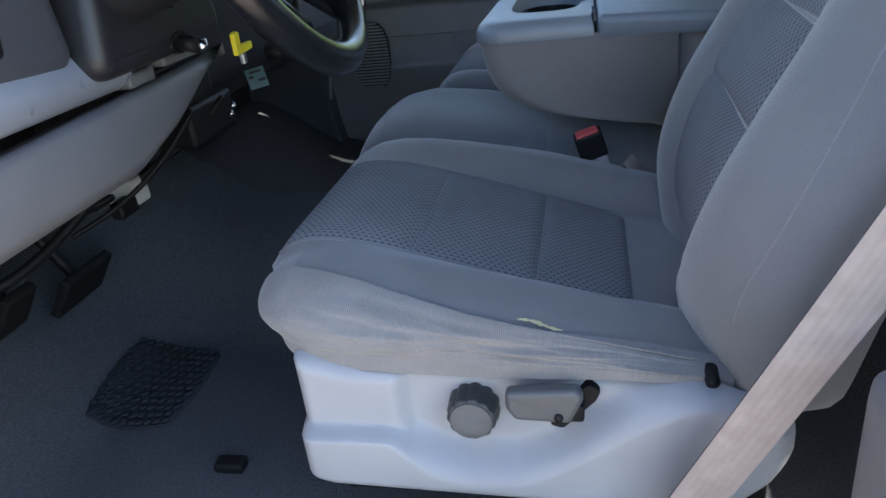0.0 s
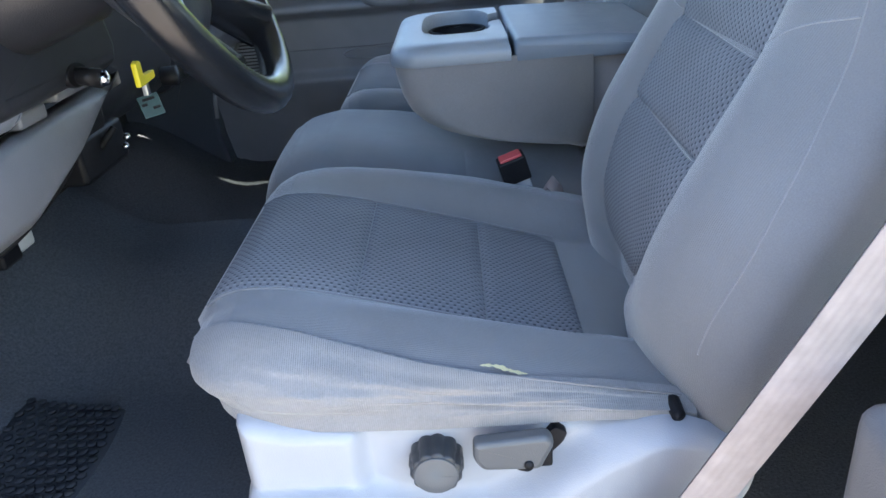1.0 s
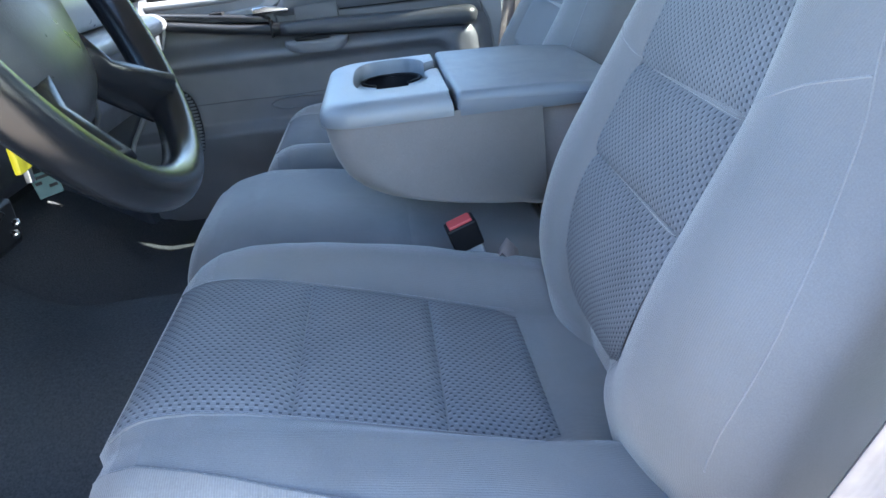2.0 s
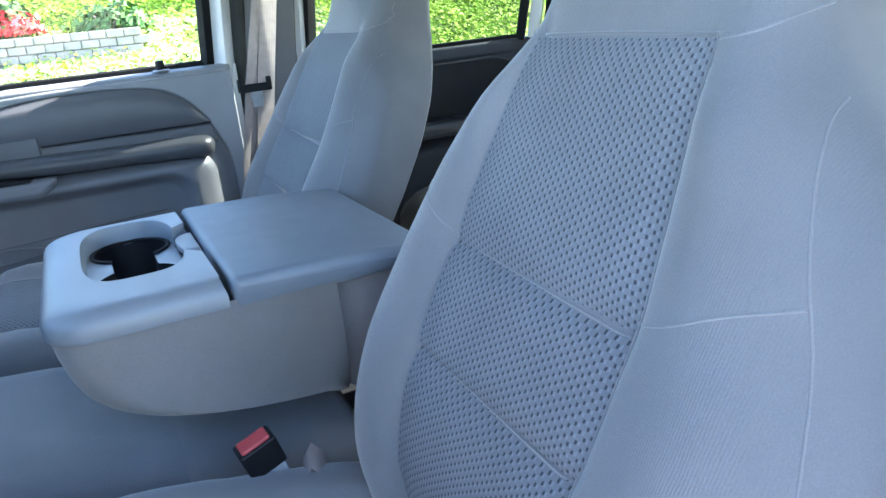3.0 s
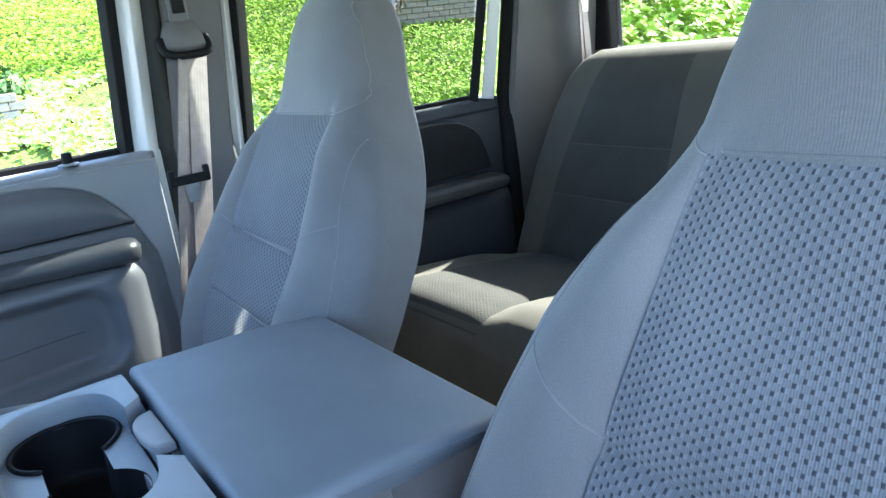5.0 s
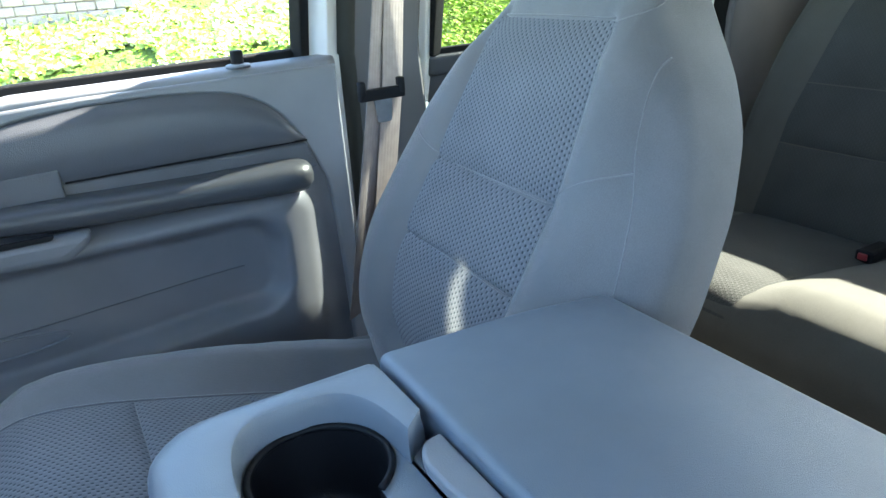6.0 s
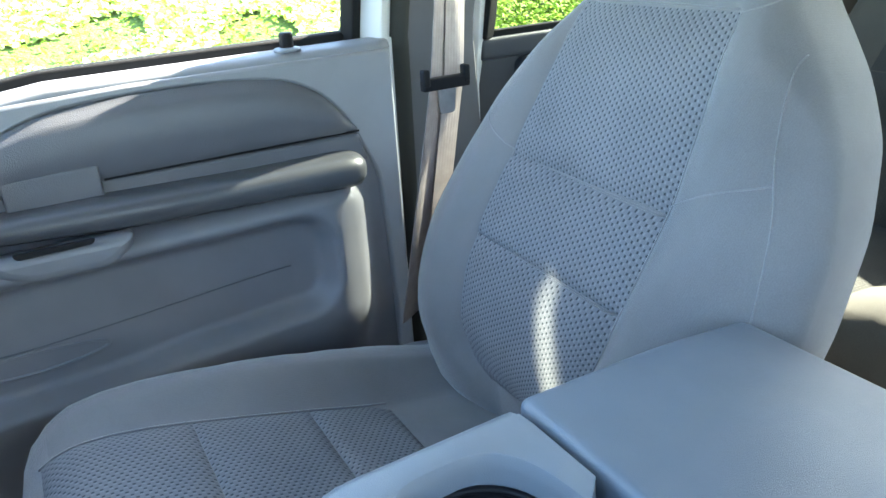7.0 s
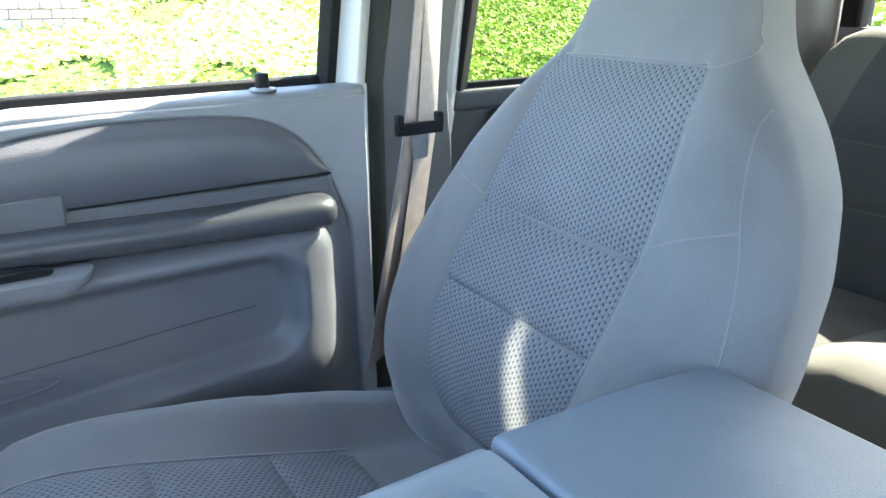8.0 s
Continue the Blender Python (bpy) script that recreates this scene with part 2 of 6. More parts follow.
m_road = n_.out(n_.ramp(n_.noise(5.0, 8.0, 0.7), (0.3, (0.40, 0.335, 0.27)), (0.7, (0.54, 0.455, 0.37))), n_.noise(300.0), 0.5, 0.004)
n_ = Nodes("house_stucco", 0.9)
m_stucco = n_.out(n_.ramp(n_.noise(4.0, 5.0), (0.3, (0.62, 0.6, 0.56)), (0.7, (0.75, 0.73, 0.69))), n_.noise(80.0), 0.4, 0.01)
n_ = Nodes("bark", 0.95)
m_bark = n_.out(n_.ramp(n_.noise(9.0, 6.0, 0.7), (0.35, (0.14, 0.12, 0.1)), (0.65, (0.42, 0.39, 0.35))), n_.noise(24.0, 5.0), 0.9, 0.02)
n_ = Nodes("chrome", 0.14, 1.0)
m_chrome = n_.out((0.72, 0.72, 0.72), n_.noise(30.0), 0.05, 0.001)
n_ = Nodes("steel_tongue", 0.28, 1.0)
m_steel = n_.out(n_.ramp(n_.noise(50.0, 4.0), (0.3, (0.5, 0.5, 0.5)), (0.7, (0.68, 0.68, 0.68))), n_.noise(200.0), 0.1, 0.0005)
m_red = plastic("buckle_red", (0.42, 0.06, 0.065), 0.4, 1500, 0.05)
m_yellow = plastic("yellow_plastic", (0.72, 0.62, 0.02), 0.4, 1500, 0.1)
m_board = plastic("green_circuit_board", (0.006, 0.05, 0.05), 0.35, 800, 0.2)
m_grey_conn = plastic("pale_connector", (0.55, 0.54, 0.5), 0.5, 1500, 0.1)
m_foam = plastic("torn_foam", (0.62, 0.56, 0.33), 0.9, 500, 0.8, 0.25)
m_mat = plastic("rubber_heel_pad", (0.036, 0.040, 0.048), 0.8, 900, 0.3, spec=0.12)


# ---- building helpers ----
def mesh_of(name, bm, mat, smooth=True):
    me = bpy.data.meshes.new(name)
    bm.normal_update()
    bm.to_mesh(me)
    bm.free()
    for mm in mat if isinstance(mat, (list, tuple)) else (mat,):
        me.materials.append(mm)
    if smooth:
        me.shade_smooth()
        if all(e.use_edge_sharp is False for e in me.edges):
            # normals weighted by face area keep broad faces flat and only the rounded edges soft
            nv, nf = len(me.vertices), len(me.polygons)
            nor, area = np.zeros(nf * 3), np.zeros(nf)
            me.polygons.foreach_get("normal", nor)
            me.polygons.foreach_get("area", area)
            loops, start, total = np.zeros(len(me.loops), int), np.zeros(nf, int), np.zeros(nf, int)
            me.loops.foreach_get("vertex_index", loops)
            me.polygons.foreach_get("loop_total", total)
            acc = np.zeros((nv, 3))
            np.add.at(acc, loops, np.repeat(nor.reshape(-1, 3) * area[:, None], total, axis=0))
            size = np.linalg.norm(acc, axis=1, keepdims=True)
            me.normals_split_custom_set_from_vertices(np.where(size > 1e-12, acc / np.maximum(size, 1e-12), (0, 0, 1)).tolist())
    return me


def part(name, bm, mat, parent, label="", smooth=True):
    ob = new(name, mesh_of(name, bm, mat, smooth))
    ob.parent = parent
    if label:
        ob["label"] = label
    return ob


def thing(name, label, category, at=(0, 0, 0), group="", kind=""):
    ob = new(name)
    ob.empty_display_size = 0.05
    ob.location = at
    return tagged(ob, label, category, group, kind)


def single(name, bm, mat, label="", category="", kind="", smooth=True, group=""):
    return tagged(new(name, mesh_of(name, bm, mat, smooth)), label, category, group, kind)


def under(ob, parent):
    """Parent without moving, when the thing's empty stands off the origin."""
    ob.matrix_parent_inverse = Matrix.Translation(parent.location).inverted()
    return ob


def sharp(bm, deg=40):
    for e in bm.edges:
        if len(e.link_faces) == 2 and e.calc_face_angle(0) > radians(deg):
            e.smooth = False


def lerp_table(tab, x):
    xs, ys = [p[0] for p in tab], [p[1] for p in tab]
    return float(np.interp(x, xs, ys))


def smooth_table(tab, x, k=0.02):
    return sum(lerp_table(tab, x + k * d) * w for d, w in ((-1, 0.25), (0, 0.5), (1, 0.25)))


def step(a, b, x):
    t = min(1.0, max(0.0, (x - a) / (b - a)))
    return t * t * (3 - 2 * t)


def flow(pts, times=3):
    """Rounds off a path by cutting its corners."""
    pts = [Vector(p) for p in pts]
    for _ in range(times):
        out = [pts[0]]
        for a, b in zip(pts, pts[1:]):
            out += [a.lerp(b, 0.25), a.lerp(b, 0.75)]
        pts = out + [pts[-1]]
    return pts


def loft(rings, close=True, cap=True):
    bm = bmesh.new()
    rows = [[bm.verts.new(p) for p in r] for r in rings]
    n = len(rows[0])
    for a, b in zip(rows, rows[1:]):
        for i in range(n if close else n - 1):
            j = (i + 1) % n
            bm.faces.new((a[i], a[j], b[j], b[i]))
    if cap and close:
        bm.faces.new(rows[0][::-1])
        bm.faces.new(rows[-1])
    bmesh.ops.recalc_face_normals(bm, faces=bm.faces)
    return bm


def grid(fn, nu, nv, uv=None, thick=0.0):
    """A sheet of nu x nv quads from fn(u, v) -> point; uv(u, v) gives a map in metres."""
    bm = bmesh.new()
    lay = bm.loops.layers.uv.new("map")
    vs = [[bm.verts.new(fn(i / nu, j / nv)) for i in range(nu + 1)] for j in range(nv + 1)]
    for j in range(nv):
        for i in range(nu):
            f = bm.faces.new((vs[j][i], vs[j][i + 1], vs[j + 1][i + 1], vs[j + 1][i]))
            if uv:
                for lp, (a, b) in zip(f.loops, ((i, j), (i + 1, j), (i + 1, j + 1), (i, j + 1))):
                    lp[lay].uv = uv(a / nu, b / nv)
    return bm


def box(x0, x1, y0, y1, z0, z1, r=0.004, seg=2):
    bm = bmesh.new()
    bmesh.ops.create_cube(bm, size=1.0)
    for v in bm.verts:
        v.co = Vector((x0 + (v.co.x + 0.5) * (x1 - x0), y0 + (v.co.y + 0.5) * (y1 - y0), z0 + (v.co.z + 0.5) * (z1 - z0)))
    if r:
        bmesh.ops.bevel(bm, geom=list(bm.edges), offset=r, segments=seg, profile=0.6, affect="EDGES")
    return bm


def tube(pts, r, n=8, closed=False, flat=1.0):
    """A round rod along points; flat squeezes it across its first normal."""
    pts = [Vector(p) for p in pts]
    rings = []
    m = len(pts)
    side = None
    for i, p in enumerate(pts):
        a = pts[(i - 1) % m] if closed or i else p
        b = pts[(i + 1) % m] if closed or i < m - 1 else p
        d = (b - a).normalized()
        if side is None:
            side = d.orthogonal().normalized()
        side = (side - d * side.dot(d)).normalized()
        up = d.cross(side)
        rr = r(i / max(1, m - 1)) if callable(r) else r
        rings.append([p + rr * (math.cos(t) * side + flat * math.sin(t) * up) for t in (2 * math.pi * k / n for k in range(n))])
    if closed:
        rings.append(rings[0])
        bm = loft(rings, cap=False)
        bmesh.ops.remove_doubles(bm, verts=bm.verts, dist=1e-6)
        return bm
    return loft(rings)


def ribbon(pts, width, thick, across, n=1):
    """A strap of that width along points; across: its width's direction at each point (or one for all)."""
    bm = bmesh.new()
    lay = bm.loops.layers.uv.new("map")
    pts = [Vector(p) for p in pts]
    rows, run = [], 0.0
    for i, p in enumerate(pts):
        a = Vector(across[i] if isinstance(across, list) else across).normalized()
        d = (pts[min(i + 1, len(pts) - 1)] - pts[max(i - 1, 0)]).normalized()
        nrm = a.cross(d).normalized() * thick / 2
        if i:
            run += (p - pts[i - 1]).length
        ring = [p - a * width / 2 + nrm, p + a * width / 2 + nrm, p + a * width / 2 - nrm, p - a * width / 2 - nrm]
        rows.append(([bm.verts.new(q) for q in ring], run))
    us = (0.0, width, width, 0.0)
    for (ra, va), (rb, vb) in zip(rows, rows[1:]):
        for i in range(4):
            j = (i + 1) % 4
            f = bm.faces.new((ra[i], ra[j], rb[j], rb[i]))
            for lp, q in zip(f.loops, ((us[i], va), (us[j], va), (us[j], vb), (us[i], vb))):
                lp[lay].uv = q
    bm.faces.new(rows[0][0][::-1])
    bm.faces.new(rows[-1][0])
    bmesh.ops.recalc_face_normals(bm, faces=bm.faces)
    return bm


def prism(outline, axis, lo, hi, r=0.004, seg=2):
    """An outline in the two other axes, drawn out along axis from lo to hi, its rims rounded."""
    ia, ib, ih = {"x": (1, 2, 0), "y": (0, 2, 1), "z": (0, 1, 2)}[axis]
    pts = [Vector(q) for q in outline]
    area = sum(a.x * b.y - b.x * a.y for a, b in zip(pts, pts[1:] + pts[:1]))
    if area < 0:
        pts.reverse()
    n = len(pts)
    inward = []
    for i in range(n):
        d1, d2 = pts[i] - pts[i - 1], pts[(i + 1) % n] - pts[i]
        n1, n2 = Vector((-d1.y, d1.x)), Vector((-d2.y, d2.x))
        m = (n1.normalized() + n2.normalized())
        m = m.normalized() / max(0.5, m.length / 2) if m.length > 1e-6 else Vector((0, 0))
        inward.append(m)
    P = np.array([tuple(q) for q in pts])
    Q = np.roll(P, -1, axis=0)
    D = Q - P
    L = np.maximum((D ** 2).sum(1), 1e-12)

    def inset(d):
        """The outline shrunk by d; points that would cross over slide to the nearest good one."""
        if d < 1e-6:
            return P
        E = P + np.array([tuple(m) for m in inward]) * d
        good = []
        for e in E:
            t = np.clip(((e - P) * D).sum(1) / L, 0, 1)
            good.append(np.sqrt(((P + D * t[:, None] - e) ** 2).sum(1)).min() > d * 0.93)
        ok = [k for k in range(n) if good[k]]
        if len(ok) < 3:
            return inset(d * 0.7)
        for k in range(n):
            if not good[k]:
                E[k] = E[min(ok, key=lambda q: min((q - k) % n, (k - q) % n))]
        return E

    levels = []
    for k in range(seg + 1):
        a = math.pi / 2 * k / seg
        levels.append((r * (1 - math.sin(a)), r * (1 - math.cos(a))))
    rows = [(d, lo + h) for d, h in levels] + [(d, hi - h) for d, h in reversed(levels)] if r else [(0, lo), (0, hi)]
    rings = []
    for d, h in rows:
        ring = []
        for e in inset(d):
            c = [0, 0, 0]
            c[ia], c[ib], c[ih] = float(e[0]), float(e[1]), h
            ring.append(tuple(c))
        rings.append(ring)
    bm = loft(rings, cap=False)
    base = list(bm.verts)
    ends = []
    for k in (0, (len(rings) - 1) * n):
        ring = []
        for q in range(n):
            v = base[k + q]
            if not ring or (v.co - ring[-1].co).length > 1e-6:
                ring.append(bm.verts.new(v.co))
        if (ring[0].co - ring[-1].co).length < 1e-6:
            bm.verts.remove(ring.pop())
        ends.append(ring)
    for ring in ends:
        bm.faces.new(ring)
    bmesh.ops.dissolve_degenerate(bm, dist=1e-7, edges=bm.edges)
    mid = Vector(np.mean([q for g in rings for q in g], axis=0))
    bmesh.ops.recalc_face_normals(bm, faces=bm.faces)
    for f in bm.faces:
        if len(f.verts) > 4:
            f.smooth = False
            c = [0, 0, 0]
            c[ih] = 1 if f.calc_center_median()[ih] > mid[ih] else -1
            if f.normal.dot(Vector(c)) < 0:
                f.normal_flip()
    sharp(bm, 50)
    return bm


def rounded(pts, r, n=5):
    """An outline with its corners rounded."""
    out = []
    m = len(pts)
    for i in range(m):
        p, a, b = Vector(pts[i]), Vector(pts[i - 1]), Vector(pts[(i + 1) % m])
        ri = r[i] if isinstance(r, (list, tuple)) else r
        da, db = (a - p), (b - p)
        ri = min(ri, da.length * 0.49, db.length * 0.49)
        if ri < 1e-5:
            out.append(tuple(p))
            continue
        pa, pb = p + da.normalized() * ri, p + db.normalized() * ri
        for k in range(n + 1):
            t = k / n
            out.append(tuple(pa * (1 - t) ** 2 + p * 2 * t * (1 - t) + pb * t * t))
    return out


def lathe(profile, at, axis="z", n=32, lumps=0, lump=0.0):
    """A turned body from (radius, height) pairs."""
    rings = []
    for r, h in profile:
        ring = []
        for k in range(n):
            t = 2 * math.pi * k / n
            rr = r * (1 + lump * abs(math.sin(lumps * t / 2)) if lumps else 1)
            a, b = rr * math.cos(t), rr * math.sin(t)
            ring.append(Vector(at) + Vector({"z": (a, b, h), "y": (a, h, b), "x": (h, a, b)}[axis]))
        rings.append(ring)
    return loft(rings)


def merge(*bms):
    out = bmesh.new()
    for b in bms:
        me = bpy.data.meshes.new("tmp")
        b.to_mesh(me)
        b.free()
        out.from_mesh(me)
        bpy.data.meshes.remove(me)
    return out


# ---- vehicle shell ----
FLOOR = 0.20
GROUND = -0.62


def floor_z(x, y):
    """Height of the carpet: the toe board in front and the tunnel in the middle."""
    return FLOOR + 0.16 * step(-0.62, -0.95, x) + 0.12 * math.exp(-(y / 0.20) ** 4) * step(0.0, -0.5, x)


single("floor", grid(lambda u, v: (-0.95 + 2.4 * u, -0.84 + 1.68 * v, floor_z(-0.95 + 2.4 * u, -0.84 + 1.68 * v)), 90, 48), m_carpet, "dark blue-grey worn cabin carpet", "floor", "structure")
roof = single("ceiling", loft([[(x, y, z) for y, z in ((-0.80, 1.25), (-0.70, 1.31), (0, 1.335), (0.70, 1.31), (0.80, 1.25), (0.80, 1.29), (0.70, 1.36), (0, 1.385), (-0.70, 1.36), (-0.80, 1.29))]
    for x in (-0.42, 0.0, 0.5, 1.0, 1.45)]), m_head, "pale cloth headliner of the cabin roof", "ceiling", "structure")
firewall = single("wall_front", box(-1.0, -0.95, -0.86, 0.86, -0.3, 0.86, 0.0), m_dash, "dark firewall behind the pedals", "wall", "structure", False)
single("wall_back", box(1.43, 1.50, -0.84, 0.84, 0.0, 0.845, 0.0), m_pillar, "grey trimmed back wall of the cab", "wall", "structure", False)
for yy in (-1, 1):
    single("trim_rear_window", box(1.43, 1.49, yy * 0.79 - 0.03, yy * 0.79 + 0.03, 0.84, 1.30, 0.01), m_rubber, "black frame of the back window", "trim", "structure")
single("trim_rear_header", box(1.40, 1.49, -0.76, 0.76, 1.235, 1.34, 0.012), m_head, "pale header above the back window", "trim", "structure")
single("window_rear", box(1.465, 1.469, -0.76, 0.76, 0.845, 1.24, 0.0), m_glass_back, "clear back window glass", "window", "structure", False)
for s, side in ((1, "right"), (-1, "left")):
    kick = rounded([(-0.96, 0.05), (-0.96, 0.86), (-0.60, 0.86), (-0.60, 0.725), (-0.558, 0.702), (-0.575, 0.636), (-0.61, 0.564), (-0.67, 0.47), (-0.704, 0.42), (-0.708, 0.30), (-0.69, 0.205), (-0.69, 0.05)], 0.012)
    single("wall_kick_" + side, prism(kick, "y", min(s * 0.745, s * 0.865), max(s * 0.745, s * 0.865), 0.01, 2), m_dash_blue, "slate footwell side panel", "wall", "structure")
bed = thing("pickup_truck", "white pickup bed, chassis and wheels carrying the cab", "pickup truck", (2.5, 0, 0.1))
for nm, a in (("tailgate", (3.5, 3.58, -0.86, 0.86, 0.05, 0.66)), ("headboard", (1.55, 1.60, -0.86, 0.86, 0.05, 0.66)), ("bed_floor", (1.55, 3.5, -0.86, 0.86, 0.18, 0.21)), ("chassis", (-2.2, 3.5, -0.45, -0.33, -0.18, -0.02)), ("chassis", (-2.2, 3.5, 0.33, 0.45, -0.18, -0.02)), ("rear_bumper", (3.58, 3.70, -0.90, 0.90, -0.16, 0.02))):
    under(part(nm, box(*a, 0.012), m_white, bed), bed)
bonnet_prof = rounded([(-2.32, 0.42), (-2.32, 0.62), (-2.22, 0.73), (-1.5, 0.79), (-0.97, 0.81), (-0.97, 0.66), (-2.1, 0.60)], [0.02, 0.06, 0.08, 0.1, 0.01, 0.01, 0.02])
hood = single("bonnet", prism(bonnet_prof, "y", -0.80, 0.80, 0.02, 2), m_white, "white painted bonnet", "bonnet", "structure")
underbody = single("underbody", box(-1.0, 1.5, -0.85, 0.85, -0.14, 0.07, 0.0), m_black, "dark underside of the vehicle", "underbody", "structure", False)
single("engine_bay", box(-2.27, -1.001, -0.56, 0.56, -0.14, 0.60, 0.0), m_black, "dark engine bay under the bonnet", "engine bay", "structure", False)


def arched(x0, x1, z0, z1, xc, zc, r):
    """Outline of a body side with a wheel arch cut from its lower edge."""
    w = math.sqrt(r * r - (zc - z0) ** 2)
    a0 = math.atan2(z0 - zc, w)
    arch = [(xc + r * math.cos(a), zc + r * math.sin(a)) for a in (math.pi - a0 - (math.pi - 2 * a0) * k / 20 for k in range(21))]
    return [(x0, z0)] + arch + [(x1, z0), (x1, z1), (x0, z1)]


for s_ in (-1, 1):
    ya, yb = sorted((s_ * 0.80, s_ * 0.90))
    single("trim_front_wing", prism(arched(-2.28, -0.76, -0.16, 0.70, -1.62, -0.20, 0.47), "y", ya, yb, 0.012, 2), m_white, "white painted front wing with wheel arch", "wing", "structure")
    single("trim_rocker", box(-0.75, 1.52, s_ * 0.875 - 0.02, s_ * 0.875 + 0.02, -0.16, 0.11, 0.012), m_white, "white painted rocker panel under the doors", "rocker panel", "structure")
single("trim_grille", box(-2.34, -2.28, -0.80, 0.80, -0.02, 0.44, 0.02, 2), m_black, "dark front grille panel", "grille", "structure")
single("trim_bumper", box(-2.46, -2.32, -0.92, 0.92, -0.20, 0.00, 0.03, 3), m_chrome, "chrome front bumper", "bumper", "structure")
single("roof", loft([[(x, y, z) for y, z in ((-0.83, 1.285), (-0.72, 1.372), (0, 1.396), (0.72, 1.372), (0.83, 1.285), (0.83, 1.30), (0.72, 1.392), (0, 1.416), (-0.72, 1.392), (-0.83, 1.30))] for x in (-0.46, 0.0, 0.5, 1.0, 1.52)]), m_white, "white painted cab roof", "roof", "structure")
single("trim_cab_back", box(1.505, 1.53, -0.86, 0.86, -0.05, 0.84, 0.01), m_white, "white painted back of the cab", "cab panel", "structure")


for s_ in (-1, 1):
    ya, yb = sorted((s_ * 0.86, s_ * 0.94))
    under(part("bed_side", prism(arched(1.56, 3.56, -0.10, 0.66, 2.55, -0.20, 0.47), "y", ya, yb, 0.012, 2), m_white, bed), bed)


def truck_wheel(x, y):
    s_ = 1 if y > 0 else -1
    w = under(part("wheel", lathe([(0.22, -0.12), (0.33, -0.125), (0.375, -0.11), (0.39, -0.07), (0.39, 0.07), (0.375, 0.11), (0.33, 0.125), (0.22, 0.12)], (x, y, GROUND + 0.39 + 0.012), "y", 40), m_rubber, bed, "black truck tyre"), bed)
    part("rim", lathe([(0.0, s_ * 0.06), (0.07, s_ * 0.07), (0.09, s_ * 0.04), (0.19, s_ * 0.05), (0.215, s_ * 0.115), (0.222, s_ * 0.118), (0.222, -s_ * 0.10), (0.0, -s_ * 0.10)], (x, y, GROUND + 0.39 + 0.012), "y", 32), m_steel, w, "steel wheel rim")


for wx in (-1.62, 2.55):
    for wy in (-0.76, 0.76):
        truck_wheel(wx, wy)


def pillar(name, pts, w, d, mat, label):
    """A roof pillar through points, w along the car and d across it."""
    rings = []
    for i, (x, y, z) in enumerate(pts):
        ww = w[i] if isinstance(w, (list, tuple)) else w
        rings.append([(x - ww / 2, y - d / 2, z), (x - ww / 2 + 0.012, y + d / 2, z), (x + ww / 2 - 0.012, y + d / 2, z), (x + ww / 2, y - d / 2, z)])
    bm = loft(rings)
    bmesh.ops.bevel(bm, geom=[e for e in bm.edges], offset=0.010, segments=3, affect="EDGES")
    return single(name, bm, mat, label, "pillar", "structure")


for s, side in ((1, "right"), (-1, "left")):
    pillar("trim_a_pillar_" + side, [(-0.98, s * 0.80, 0.82), (-0.70, s * 0.775, 1.06), (-0.40, s * 0.74, 1.28)], 0.075, 0.06, m_pillar, "grey trimmed windscreen pillar")
    single("trim_roof_rail_" + side, box(-0.45, 1.46, s * 0.80 - 0.03, s * 0.80 + 0.03, 1.235, 1.30, 0.012), m_pillar, "grey roof rail trim above the doors", "trim", "structure")
    single("trim_sill_" + side, box(-0.80, 1.45, s * 0.85 - 0.045, s * 0.85 + 0.03, 0.06, 0.235, 0.01), m_door, "grey scuffed door sill plate", "trim", "structure")
single("trim_header", box(-0.47, -0.38, -0.76, 0.76, 1.255, 1.32, 0.012), m_head, "pale windscreen header", "trim", "structure")
windscreen = single("window_windscreen", box(-0.004, 0.0, -0.75, 0.75, 0, 0.72, 0.0), m_glass, "clear windscreen glass", "windscreen", "structure", False)
windscreen.matrix_world = pose(-0.985, 0, 0.83, 0, 51, 0)
windscreen.visible_shadow = False

# pillars behind the doors
for s, side in ((1, "right"), (-1, "left")):
    pillar("trim_c_pillar_" + side, [(1.275, s * 0.845, 0.20), (1.275, s * 0.845, 0.76), (1.315, s * 0.80, 1.28)], [0.31, 0.31, 0.26], 0.07, m_pillar, "grey cloth-textured pillar trim behind the rear door")
    pillar("trim_b_pillar_" + side, [(0.350, s * 0.855, 0.22), (0.3475, s * 0.85, 0.80), (0.3945, s * 0.785, 1.29)], [0.19, 0.130, 0.112], 0.06, m_pillar, "grey plastic centre pillar trim")
single("trim_b_pillar_foot", box(0.178, 0.50, -0.868, -0.795, 0.20, 0.525, 0.02, 4), m_pillar, "grey lower centre pillar cover", "trim", "structure")


# ---- front seats ----
XF = [(0.36, 0.205), (0.42, 0.199), (0.46, 0.194), (0.50, 0.197), (0.55, 0.212), (0.595, 0.232), (0.683, 0.287), (0.846, 0.377), (0.91, 0.402), (0.97, 0.422), (0.99, 0.431), (1.01, 0.444), (1.032, 0.468), (1.06, 0.490)]
HW = [(0.358, 0.196), (0.366, 0.224), (0.38, 0.243), (0.42, 0.255), (0.46, 0.263), (0.52, 0.268), (0.59, 0.269), (0.67, 0.256), (0.74, 0.230), (0.79, 0.194), (0.83, 0.154), (0.86, 0.124), (0.90, 0.108), (0.954, 0.092), (0.975, 0.085), (0.99, 0.078), (1.005, 0.067), (1.016, 0.056), (1.024, 0.044), (1.029, 0.031), (1.032, 0.016)]
